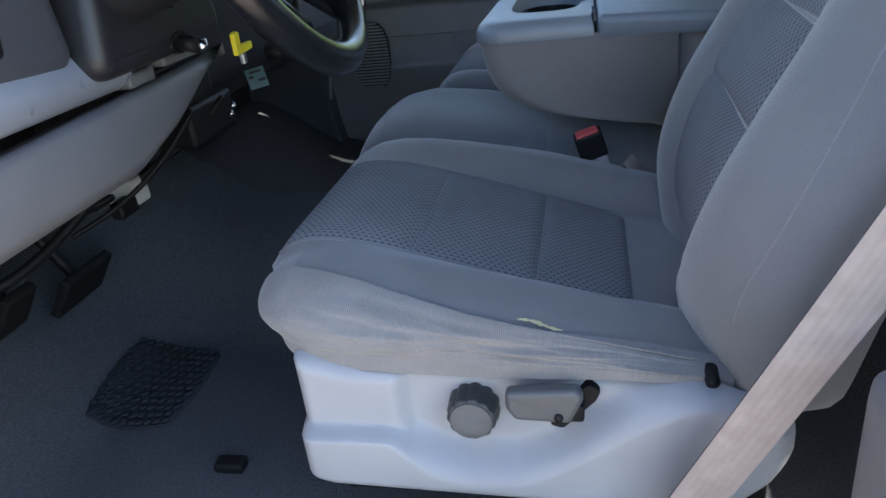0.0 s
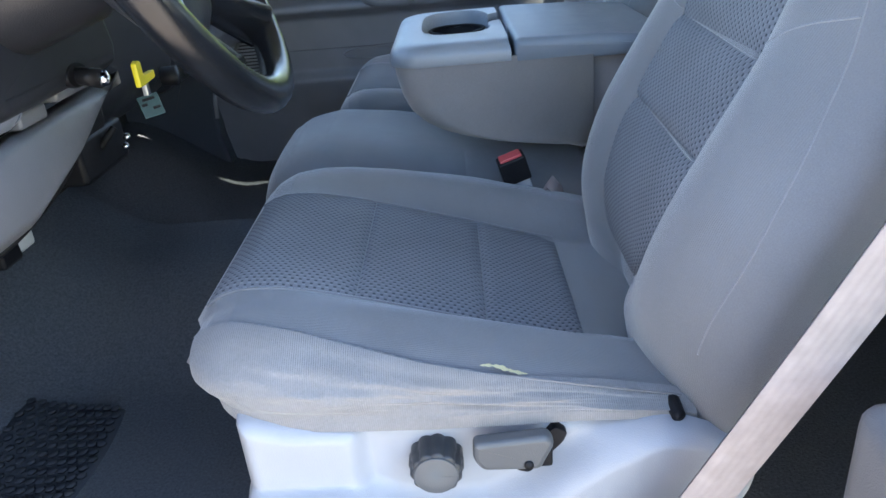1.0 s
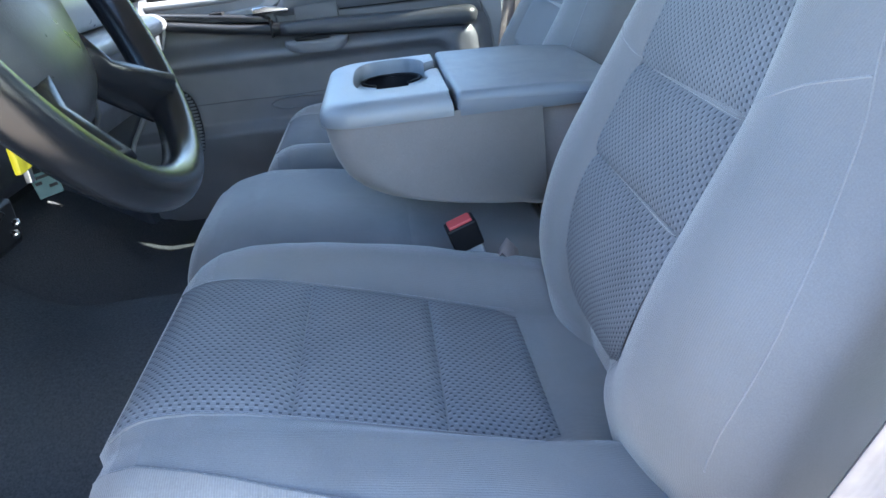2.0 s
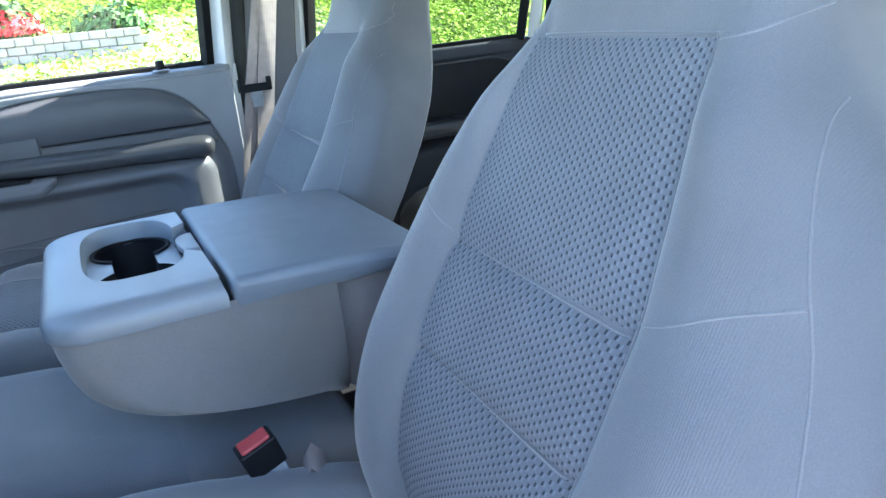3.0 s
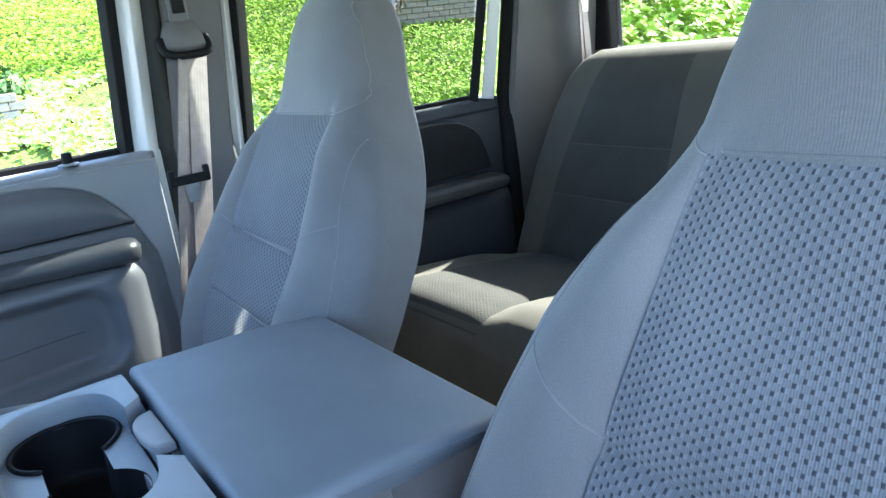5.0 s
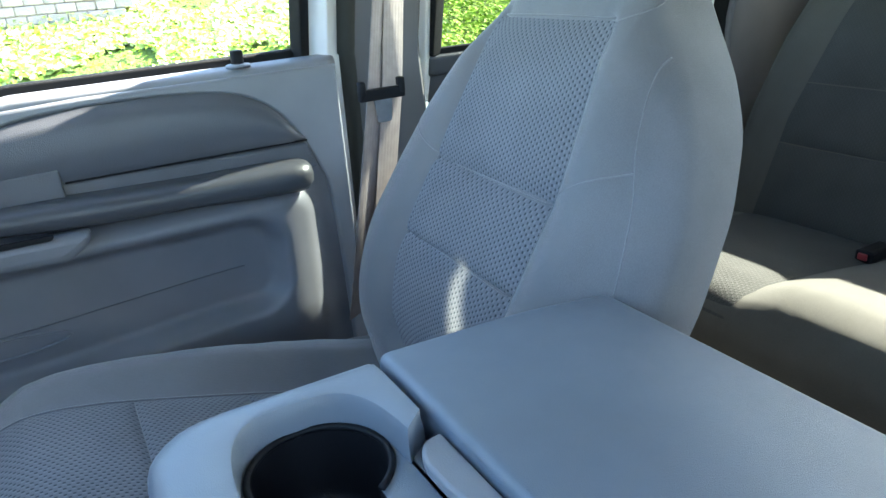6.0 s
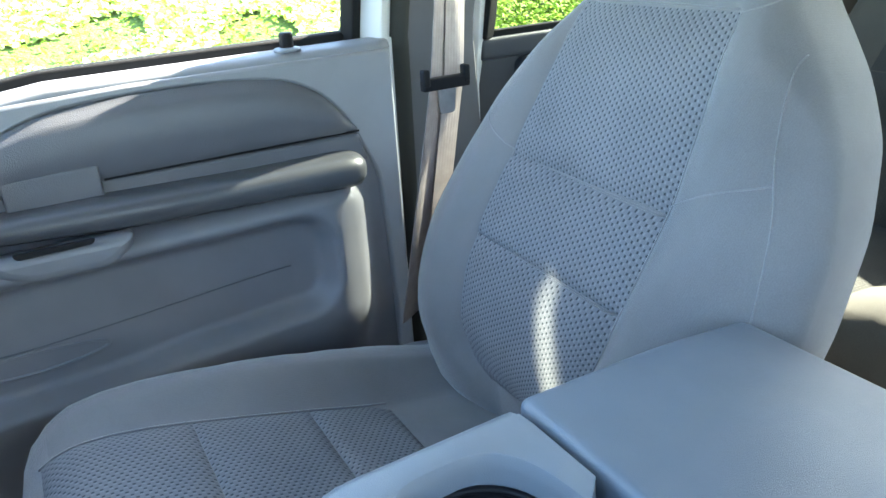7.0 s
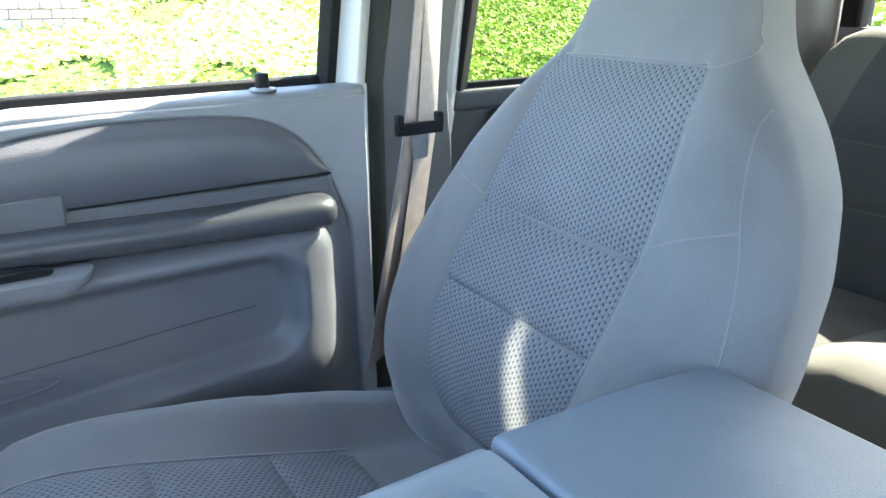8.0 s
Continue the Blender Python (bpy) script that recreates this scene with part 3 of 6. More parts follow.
TH = [(0.358, 0.05), (0.366, 0.075), (0.38, 0.10), (0.46, 0.125), (0.60, 0.150), (0.75, 0.148), (0.85, 0.140), (0.95, 0.125), (0.99, 0.104), (1.015, 0.070), (1.032, 0.020)]
PW = [(0.438, 0.045), (0.450, 0.072), (0.468, 0.089), (0.50, 0.102), (0.56, 0.114), (0.60, 0.118), (0.69, 0.119), (0.848, 0.099)]


def back_width(z, broad=0.0):
    return smooth_table(HW, z, 0.006 if z > 0.96 else 0.012) * (1 + broad * step(0.82, 0.90, z))


def back_front(y, z, lift=0.0, tuck=0.0, broad=0.0):
    """x of the backrest's face at y across and z up; its bolsters stand up steeply from the sunk inserts."""
    w, t, p = back_width(z, broad), smooth_table(TH, z, 0.006 if z > 0.96 else 0.02), lerp_table(PW, z)
    if y < 0:
        p -= tuck
    s = min(0.999, abs(y) / w)
    edge = t / 2 * (1 - (1 - s ** 4.2) ** (1 / 4.2))
    q = min(1.0, max(0.0, (abs(y) - p) / max(0.02, w * 0.98 - p)))
    fade = step(0.88, 0.80, z) * step(0.350, 0.405, z)
    rise = math.sin(math.pi / 2 * q / 0.42) ** 0.85 if q < 0.42 else max(0.0, math.cos(math.pi / 2 * (q - 0.42) / 0.58)) ** 1.2
    ridge = 0.025 * fade * rise - 0.0035 * step(0.856, 0.842, z) * step(0.42, 0.46, z) * math.exp(-((abs(y) - p) / 0.007) ** 2)
    if broad and y < 0:
        ridge += 0.005 * rise * math.exp(-((z - 0.44) / 0.06) ** 2)
    crown = 0.012 * step(0.86, 0.93, z) * (1 - s * s)
    return smooth_table(XF, z) + edge - ridge - crown - lift


def front_seat(name, dx, cy, label, lean=0.0, worn=False, slide=(0.0, 0.0, 0.0)):
    """One front bucket seat of the 40/20/40 row: cushion, tall backrest with built-in headrest, woven inserts."""
    seat = thing(name, label, "car seat", (dx, cy, FLOOR), "front seats")

    low_parts = []
    # driver's insert edge and headrest width set to fit the camera's view
    tuck, broad = (0.013, 0.12) if worn else (0.0, 0.0)

    def face(y, z, lift=0.0):
        return back_front(y, z, lift, tuck, broad)

    def put(pname, bm, mat, lab="", sm=True, parent=None):
        if pname == "cushion" or parent in low_parts:
            bmesh.ops.translate(bm, vec=slide, verts=bm.verts)
        for v in bm.verts:
            v.co += Vector((dx - lean * max(0.0, v.co.z - 0.60), cy, 0))
        ob = part(pname, bm, mat, parent or seat, lab, sm)
        return ob if parent else under(ob, seat)

    # backrest shell
    zs = [0.358, 0.362, 0.368, 0.376, 0.385, 0.40] + [0.42 + 0.012 * i for i in range(47)] + [0.985, 0.992, 1.0, 1.007, 1.013, 1.019, 1.024, 1.028, 1.031]
    zs = sorted(set(zs))
    rings = []
    for z in zs:
        w, t = back_width(z, broad), smooth_table(TH, z, 0.006 if z > 0.96 else 0.02)
        ring = []
        for k in range(91):
            a = -1 + 2 * k / 90
            y = w * (1.35 * a - 0.35 * a ** 3) if abs(a) < 1 else w * a
            ring.append((face(y, z), y, z))
        for k in range(1, 20):
            a = 1 - 2 * k / 20
            y = w * (1.35 * a - 0.35 * a ** 3)
            s = min(0.999, abs(y) / w)
            ring.append((smooth_table(XF, z) + t / 2 + t / 2 * (1 - s ** 4.2) ** (1 / 4.2), y, z))
        rings.append(ring)
    back = put("backrest", loft(rings), m_velour, "blue-grey velour backrest with built-in headrest")

    # woven inserts of the backrest
    for nm, za, zb in (("lower_insert", 0.440, 0.595), ("middle_insert", 0.595, 0.684), ("upper_insert", 0.684, 0.850)):
        def f(u, v):
            z = za + (zb - za) * v
            p = lerp_table(PW, z)
            ext = 0.006 * step(0.45, 0.50, z)
            y = -(p - tuck + ext) + (2 * p - tuck + 2 * ext) * u
            b = 0.0095 * (1 - abs(2 * v - 1) ** 6) * (1 - 0.35 * abs(2 * u - 1) ** 8 - 0.65 * abs(2 * u - 1) ** 8 * step(0.50, 0.45, z))
            q = face(math.copysign(min(abs(y), p - (tuck if y < 0 else 0.0) - 0.004), y), z)
            z -= 0.007 * (1 - u) * step(0.44, 0.58, z) * step(0.85, 0.70, z)
            return (q - b - 0.0012 - 0.003 * abs(2 * u - 1) ** 8, y, z)
        put(nm, grid(f, 30, 36, lambda u, v: ((2 * u - 1) * 0.116 + 0.5, (za + (zb - za) * v) * 1.16)), m_woven, "ribbed woven cloth insert with dark flecks", parent=back)

    # stitched seams of the backrest
    def seam(pts, r=0.0012):
        out = []
        pts = [tuple(q)[:2] for q in flow([(a, b, 0.0) for a, b in pts], 2)]
        for i in range(len(pts) - 1):
            for k in range(2):
                t = k / 2
                y, z = [pts[i][c] * (1 - t) + pts[i + 1][c] * t for c in (0, 1)]
                out.append((face(y, z, -0.0006), y, z))
        y, z = pts[-1]
        out.append((face(y, z, -0.0006), y, z))
        return tube(out, r, 6)
    for sg in (-1, 1):
        def inside(pts):
            return [(sg * min(q, (0.985 if z < 0.85 else 0.996) * back_width(z, broad)), z) for q, z in pts]
        put("seam", seam(inside([(0.119 - (tuck if sg < 0 else 0.0), 0.686), (0.145, 0.702), (0.175, 0.717), (0.206, 0.724)]), 0.0011), m_seam, parent=back)
        put("seam", seam(inside([(0.099 - (tuck if sg < 0 else 0.0), 0.848), (0.112, 0.852), (0.124, 0.858), (0.136, 0.864), (0.150, 0.868)]), 0.0011), m_seam, parent=back)
        put("seam", seam(inside([(0.150, 0.866), (0.131, 0.880), (0.118, 0.91), (0.104, 0.945), (0.090, 0.970), (0.072, 0.996)]), 0.0010), m_seam, parent=back)
        put("seam", seam(inside([(0.234, 0.47), (0.248, 0.56), (0.240, 0.62), (0.222, 0.69), (0.202, 0.735), (0.186, 0.77), (0.175, 0.795), (0.168, 0.808), (0.174, 0.816)]), 0.0010), m_seam, parent=back)
        put("seam", seam([(sg * (lerp_table(PW, z) + 0.006 * step(0.45, 0.50, z) - (tuck if sg < 0 else 0.0)), z) for z in (0.440, 0.452, 0.47, 0.50, 0.56, 0.62, 0.69, 0.77, 0.85)], 0.0018), m_velour, parent=back)
    for zq in (0.684, 0.595):
        put("seam", seam([((2 * k - 1) * 0.117 + tuck * (1 - k), zq - 0.007 * (1 - k)) for k in (0.0, 0.2, 0.4, 0.6, 0.8, 1.0)], 0.0016), m_velour, parent=back)
    put("seam", seam([(-0.099, 0.852), (0, 0.854), (0.099, 0.852)], 0.0016), m_velour, parent=back)

    # cushion: stations along the car (x, half width, height of the flat middle, crest of the bolsters)
    ST = [(-0.260, 0.158, 0.455, 0.455), (-0.255, 0.192, 0.471, 0.471), (-0.245, 0.212, 0.487, 0.488), (-0.227, 0.227, 0.499, 0.502), (-0.203, 0.236, 0.505, 0.512), (-0.170, 0.240, 0.503, 0.515),
          (-0.13, 0.245, 0.495, 0.512), (-0.093, 0.247, 0.485, 0.506), (-0.03, 0.249, 0.466, 0.494), (0.04, 0.249, 0.444, 0.478), (0.10, 0.247, 0.424, 0.462), (0.15, 0.244, 0.410, 0.447), (0.20, 0.240, 0.402, 0.432), (0.25, 0.235, 0.396, 0.420)]
    T_W, T_T, T_C = [[(s[0], s[i]) for s in ST] for i in (1, 2, 3)]
    T_B = [(-0.260, 0.440), (-0.240, 0.428), (-0.20, 0.424), (0.10, 0.418), (0.18, 0.410), (0.25, 0.39)]

    def top(x, y, lift=0.0):
        w, zt, zc, zb = lerp_table(T_W, x), smooth_table(T_T, x, 0.006), smooth_table(T_C, x, 0.006), lerp_table(T_B, x)
        a = abs(y)
        p, c = 0.118, (0.62 if worn and y < 0 else 0.74) * w
        zc -= 0.013 if worn and y < 0 else 0.0
        if a <= c:
            return zt + (zc - zt) * step(p, c, a) + lift
        s = min(0.9995, (a - c) / (w - c))
        return zb + (zc - zb) * (1 - s ** 2.3) ** (1 / 2.3) + lift

    xs = sorted({s[0] for s in ST} | {-0.24 + 0.0125 * i for i in range(40)})
    rings = []
    for x in xs:
        w, zb = lerp_table(T_W, x), lerp_table(T_B, x)
        ring = [(x, w * (1.42 * a - 0.42 * a ** 3), top(x, w * (1.42 * a - 0.42 * a ** 3))) for a in (-1 + 2 * k / 80 for k in range(81))]
        ring += [(x, w * 0.95 * (1 - 2 * k / 8), zb - 0.010) for k in range(9)]
        rings.append(ring)
    cush = loft(rings)
    for v in cush.verts:
        out = step(0.17, 0.235, abs(v.co.y)) + step(-0.21, -0.25, v.co.x)
        wr = (noise.noise((v.co.x * 9, v.co.y * 4, v.co.z * 70)) - 0.6 * abs(noise.noise((v.co.x * 6 + 4, 3.0, v.co.z * 42 + v.co.x * 8)))) * (0.0075 if worn else 0.004) * min(1, out)
        if worn and v.co.y < -0.15:
            v.co.x += 0.030 * step(0.475, 0.43, v.co.z) * step(-0.08, -0.25, v.co.x)
            v.co.y += 0.012 * step(0.46, 0.43, v.co.z)
            v.co.y += 0.005 * step(0.19, 0.22, -v.co.y)
            v.co.z -= 0.002 * step(0.15, 0.19, -v.co.y)
            continue
        v.co.y += wr * (1 if v.co.y > 0 else -1)
        v.co.x -= wr * 0.4
    cushion = put("cushion", cush, m_velour, "blue-grey velour seat cushion with soft bolsters")
    low_parts.append(cushion)
    for nm, xa, xb in (("front_insert", -0.236, -0.0945), ("middle_insert", -0.0935, 0.0305), ("rear_insert", 0.0315, 0.128)):
        def f(u, v):
            x = xa + (xb - xa) * v
            corner = 0.03 * step(0.102, 0.128, x)
            y = (0.122 - corner * 0.4) * (2 * u - 1)
            b = 0.0065 * (1 - abs(2 * v - 1) ** 9) * (1 - abs(2 * u - 1) ** 9) - 0.0008
            return (x, y, top(x, y, b + 0.001))
        put(nm, grid(f, 30, 30, lambda u, v: ((2 * u - 1) * 0.122 + 0.5, xa + (xb - xa) * v + 0.7)), m_woven, "ribbed woven cloth insert with dark flecks", parent=cushion)
    for sg in (-1, 1):
        pts = [(-0.238 + 0.366 * k / 24, sg * 0.1235) for k in range(25)]
        put("seam", tube([(x, y, top(x, y, 0.0)) for x, y in pts], 0.0018, 6), m_velour, parent=cushion)
    if worn:
        # ribbed outer side of the cushion, slack and wrinkled, below a long seam
        T_S = [(-0.25, 0.150), (-0.22, 0.166), (-0.17, 0.184), (-0.10, 0.203), (-0.03, 0.217), (0.03, 0.222), (0.25, 0.222)]
        def fs(u, v):
            x = -0.244 + 0.449 * u
            w = lerp_table(T_W, x)
            s0 = min(lerp_table(T_S, x), w * 0.9)
            y = s0 + (w * 0.9992 - s0) * (1 - (1 - v) ** 1.9)
            z = top(x, -y) if v < 0.97 else lerp_table(T_B, x) - 0.006
            k = step(0.02, 0.35, v)
            sag = 0.0032 * math.sin(2 * math.pi * (v * 2.6 + 0.55 * math.sin(5.0 * x + 1.0) + 0.5 * noise.noise((x * 7, v * 2, 0.0)))) * (0.35 + 0.65 * abs(noise.noise((x * 5 + 2, v * 2.5, 4.0))) * 2)
            sag += 0.005 * noise.noise((x * 11, v * 5.0 + x * 4, 9.0)) + 0.0022 * noise.noise((x * 30, v * 12.0, 2.0))
            sag *= (0.55 + 0.45 * step(0.3, 0.7, v)) * (0.2 + 0.8 * step(-0.245, -0.16, x)) * step(1.0, 0.86, v)
            x += 0.030 * step(0.475, 0.43, z) * step(-0.08, -0.25, x)
            return (x - 0.4 * sag * k * step(-0.20, -0.25, x), -y + 0.012 * step(0.46, 0.43, z) - 0.0012 - sag * k, z + 0.001 * (1 - k))
        put("side_cloth", grid(fs, 90, 44), m_cord, "wrinkled ribbed side cloth, soiled, with warm bounced light in its colour", parent=cushion)
        put("seam", tube([(x, -min(lerp_table(T_S, x), lerp_table(T_W, x) * 0.9), top(x, -min(lerp_table(T_S, x), lerp_table(T_W, x) * 0.9), 0.0)) for x in (-0.246 + 0.44 * k / 40 for k in range(41))], 0.0011, 6), m_velour, parent=cushion)
    return seat, put, top, cushion


driver, put_d, top_d, cushion_d = front_seat("car_seat", -0.072, -0.430, "blue-grey velour bucket seat, worn and torn on its outer bolster", 0.066, True)
passenger, put_p, top_p, cushion_p = front_seat("car_seat", 0.0, 0.430, "blue-grey velour passenger bucket seat with woven inserts", slide=(-0.042, 0.0, -0.012))

# seat base of the driver's seat (in the seat's own frame: offsets from its centre)
SB = -0.240
T_HI = [(-0.198, 0.430), (-0.186, 0.433), (-0.15, 0.423), (0.0, 0.414), (0.10, 0.409), (0.14, 0.410), (0.175, 0.410), (0.205, 0.404), (0.235, 0.390), (0.256, 0.366)]
T_LO = [(-0.198, 0.318), (-0.190, 0.296), (-0.170, 0.289), (0.16, 0.275), (0.205, 0.283), (0.235, 0.312), (0.256, 0.358)]
T_LEDGE = [(-0.20, 0.355), (-0.100, 0.355), (-0.086, 0.340), (-0.06, 0.324), (-0.028, 0.317), (0.02, 0.320), (0.06, 0.340), (0.12, 0.385), (0.17, 0.410), (0.26, 0.43)]
base_out = rounded([(x, z) for x, z in T_HI[::-1]] + [(x, z) for x, z in T_LO], 0.004, 2)
trim_d = put_d("side_trim", prism(base_out, "y", SB + 0.024, SB + 0.06, 0.004, 2), m_base, "pale grey moulded plastic seat side trim")


def trim_skin(u, v):
    """Moulded face of the side trim: a proud lower ledge, a flat step at its front and a dished recess for the controls."""
    x = -0.198 + 0.454 * u
    lo, hi = smooth_table(T_LO, x, 0.006), smooth_table(T_HI, x, 0.008)
    z = lo + (hi - lo) * v
    soft = 0.004 + 0.013 * step(-0.105, -0.070, x)
    d = 0.019 * step(soft, -soft, z - smooth_table(T_LEDGE, x, 0.010))
    d -= 0.014 * step(-0.102, -0.080, x) * step(0.19, 0.10, x) * step(0.0, 0.030, z - lerp_table(T_LEDGE, x) + 0.006)
    e = min(1.0, min(x + 0.198, z - lo, hi - z, (0.256 - x) * 0.8) / 0.016)
    d -= 0.026 * (1 - math.sqrt(max(0.0, 1 - (1 - e) ** 2)))
    return (x, SB - d, z)


put_d("trim_face", grid(trim_skin, 150, 60), m_base, "moulded face with a dished recess for the controls", parent=trim_d)
put_d("front_trim", box(-0.20, -0.17, SB + 0.04, 0.23, 0.30, 0.40, 0.012), m_base, "pale grey seat front trim")
put_d("seat_frame", box(-0.15, 0.20, SB + 0.12, 0.18, 0.25, 0.40, 0.01), m_black, "dark steel seat frame")
for sg in (-0.14, 0.16):
    put_d("slide_rail", box(-0.20, 0.26, sg - 0.02, sg + 0.02, FLOOR - 0.005, 0.27, 0.004), m_black, "black seat slide rail")
put_d("knob", lathe([(0.0, 0.018), (0.0225, 0.018), (0.0225, -0.004), (0.0212, -0.006), (0.0208, -0.015), (0.0188, -0.0175), (0.0, -0.0175)], (-0.024, SB + 0.006, 0.3755), "y", 88, 11, 0.10), m_knob, "dark grey fluted lumbar knob", parent=trim_d)
put_d("knob_face", lathe([(0.0, -0.015), (0.0196, -0.015), (0.0196, -0.0185), (0.0186, -0.0195), (0.0, -0.0195)], (-0.024, SB + 0.006, 0.3755), "y", 40), m_lever, "flat grey knob face", parent=trim_d)
put_d("lever", prism(rounded([(0.010, 0.411), (0.073, 0.415), (0.079, 0.406), (0.066, 0.379), (0.017, 0.381), (0.009, 0.394)], 0.005), "y", SB - 0.018, SB - 0.002, 0.005, 3), m_lever, "dark grey recliner handle", parent=trim_d)
put_d("lever_slot", prism(rounded([(0.046, 0.357), (0.052, 0.378), (0.082, 0.404), (0.093, 0.397), (0.089, 0.386), (0.058, 0.353)], 0.004), "y", SB + 0.008, SB + 0.020, 0.001, 1), m_black, "black recliner slot", parent=trim_d)
put_d("lever_pivot", box(0.056, 0.078, SB - 0.006, SB + 0.014, 0.372, 0.390, 0.003), m_black, "black lever pivot", parent=trim_d)
put_d("lever_screw", lathe([(0.0, 0.0), (0.004, 0.0), (0.004, -0.002), (0.0, -0.002)], (0.056, SB - 0.018, 0.387), "y", 14), m_black, parent=trim_d)
put_d("hinge_cover", lathe([(0.0, 0.02), (0.007, 0.018), (0.006, -0.002), (0.0, -0.004)], (0.186, -0.236, 0.412), "y", 24), m_black, "black recliner hinge", parent=trim_d)
# torn cover with foam showing
tear = bmesh.new()
for k in range(26):
    t = k / 25
    x = -0.051 + 0.072 + 0.040 * t
    w = 0.0016 * math.sin(math.pi * t) ** 0.6 * (1 + 0.35 * math.sin(17 * t) + 0.3 * math.sin(41 * t)) + 0.0002
    for sgn in (-1, 1):
        y = -0.2145 - 0.003 * t * t + 0.0012 * math.sin(6 * t) + sgn * w
        tear.verts.new((x, y - 0.003, top_d(x, y, 0.0022)))
tear.verts.ensure_lookup_table()
for k in range(25):
    tear.faces.new((tear.verts[2 * k], tear.verts[2 * k + 1], tear.verts[2 * k + 3], tear.verts[2 * k + 2]))
put_d("tear", tear, m_foam, "yellow foam showing through a torn seam", parent=cushion_d)
put_p("seat_frame", box(-0.15, 0.20, -0.22, 0.22, 0.25, 0.355, 0.01), m_black, "dark steel seat frame")
put_p("side_trim", prism(base_out, "y", 0.185, 0.235, 0.012, 3), m_dash_grey, "pale grey moulded plastic seat side trim")
for sg in (-0.19, 0.19):
    put_p("slide_rail", box(-0.20, 0.26, sg - 0.02, sg + 0.02, FLOOR - 0.005, 0.27, 0.004), m_black, "black seat slide rail")

# ---- centre seat with its backrest folded down as a console ----
centre = thing("centre_car_seat", "blue-grey velour centre seat cushion between the front seats", "car seat", (-0.05, 0.013, FLOOR))
CS = [(-0.365, 0.13, 0.440, 0.40), (-0.358, 0.15, 0.462, 0.39), (-0.342, 0.162, 0.484, 0.385), (-0.315, 0.168, 0.500, 0.38), (-0.26, 0.172, 0.510, 0.375), (-0.17, 0.174, 0.500, 0.37), (-0.05, 0.174, 0.475, 0.36), (0.06, 0.172, 0.445, 0.35), (0.15, 0.168, 0.43, 0.34)]
rings = []
for x, w, zt, zb in [tuple(smooth_table([(s[0], s[i]) for s in CS], xx, 0.012 if xx > -0.34 else 0.003) if i else xx for i in range(4)) for xx in sorted({s[0] for s in CS} | {-0.35 + 0.0125 * i for i in range(40)})]:
    ring = []
    for k in range(33):
        a = -1 + 2 * k / 32
        y = w * (1.35 * a - 0.35 * a ** 3)
        ring.append((x, y + 0.013, zb + (zt - zb) * (1 - min(0.999, abs(y) / w) ** 3.4) ** (1 / 3.4)))
    ring += [(x, 0.013 + w * 0.95 * (1 - 2 * k / 6), zb - 0.01) for k in range(7)]
    rings.append(ring)
under(part("cushion", loft(rings), m_velour, centre), centre)
under(part("seat_frame", box(-0.25, 0.15, -0.13, 0.156, FLOOR - 0.01, 0.38, 0.01), m_black, centre, "dark seat support"), centre)

console = thing("centre_console", "folded-down centre backrest with grey vinyl armrest lid and cup holder tray", "console", (0.05, 0.013, 0.50))
CY0, CY1 = -0.152, 0.194
# front edge of the padded body at each height
C_FRONT = [(0.482, 0.120), (0.487, 0.075), (0.493, 0.035), (0.500, -0.005), (0.509, -0.045), (0.520, -0.080), (0.535, -0.106), (0.553, -0.123), (0.575, -0.133), (0.600, -0.139), (0.624, -0.1415)]


def console_ring(z, x0, grow=0.0):
    """Plan of the body at one height: square behind, rounded at the two front corners."""
    y0, y1, x1 = CY0 - 0.001 - grow, CY1 + 0.001 + grow, 0.136
    r = min(0.043, (x1 - x0) * 0.8)
    out = [(x1, y1, z)]
    for yc, a0 in ((y1 - r, 90), (y0 + r, 180)):
        out += [(x0 + r + r * math.cos(radians(a0 + 90 * k / 12)), yc + r * math.sin(radians(a0 + 90 * k / 12)), z) for k in range(13)]
    return out + [(x1, y0, z)]


console_body = loft([console_ring(z, x0, 0.004 * math.sin(math.pi * step(0.48, 0.63, z)) - 0.012 * (1 - step(0.480, 0.510, z)) ** 2) for z, x0 in ((0.482 + 0.142 * k / 34, smooth_table(C_FRONT, 0.482 + 0.142 * k / 34, 0.004)) for k in range(35))], cap=False)
under(part("body", console_body, m_velour_plain, console, "grey velour covered console body, rubbed at its edges"), console)
rear_prof = [(0.036, 0.58), (0.135, 0.58), (0.135, 0.6245), (0.036, 0.6245)]
under(part("rear_panel", prism(rear_prof, "y", CY0 + 0.03, CY1 - 0.03, 0.001, 1), m_velour_plain, console), console)
under(part("hinge_body", prism(rounded([(0.131, 0.622), (0.131, 0.48), (0.25, 0.40), (0.290, 0.42), (0.282, 0.60), (0.25, 0.622)], 0.02), "y", CY0 + 0.026, CY1 - 0.026, 0.012, 3), m_velour_plain, console), console)
lid_prof = rounded([(0.029, 0.611), (0.029, 0.647), (0.16, 0.643), (0.256, 0.632), (0.256, 0.613)], [0.003, 0.010, 0.03, 0.012, 0.003], 5)
under(part("lid", prism(lid_prof, "y", CY0 - 0.004, CY1 + 0.004, 0.010, 4), m_console, console, "smooth grey vinyl armrest lid"), console)


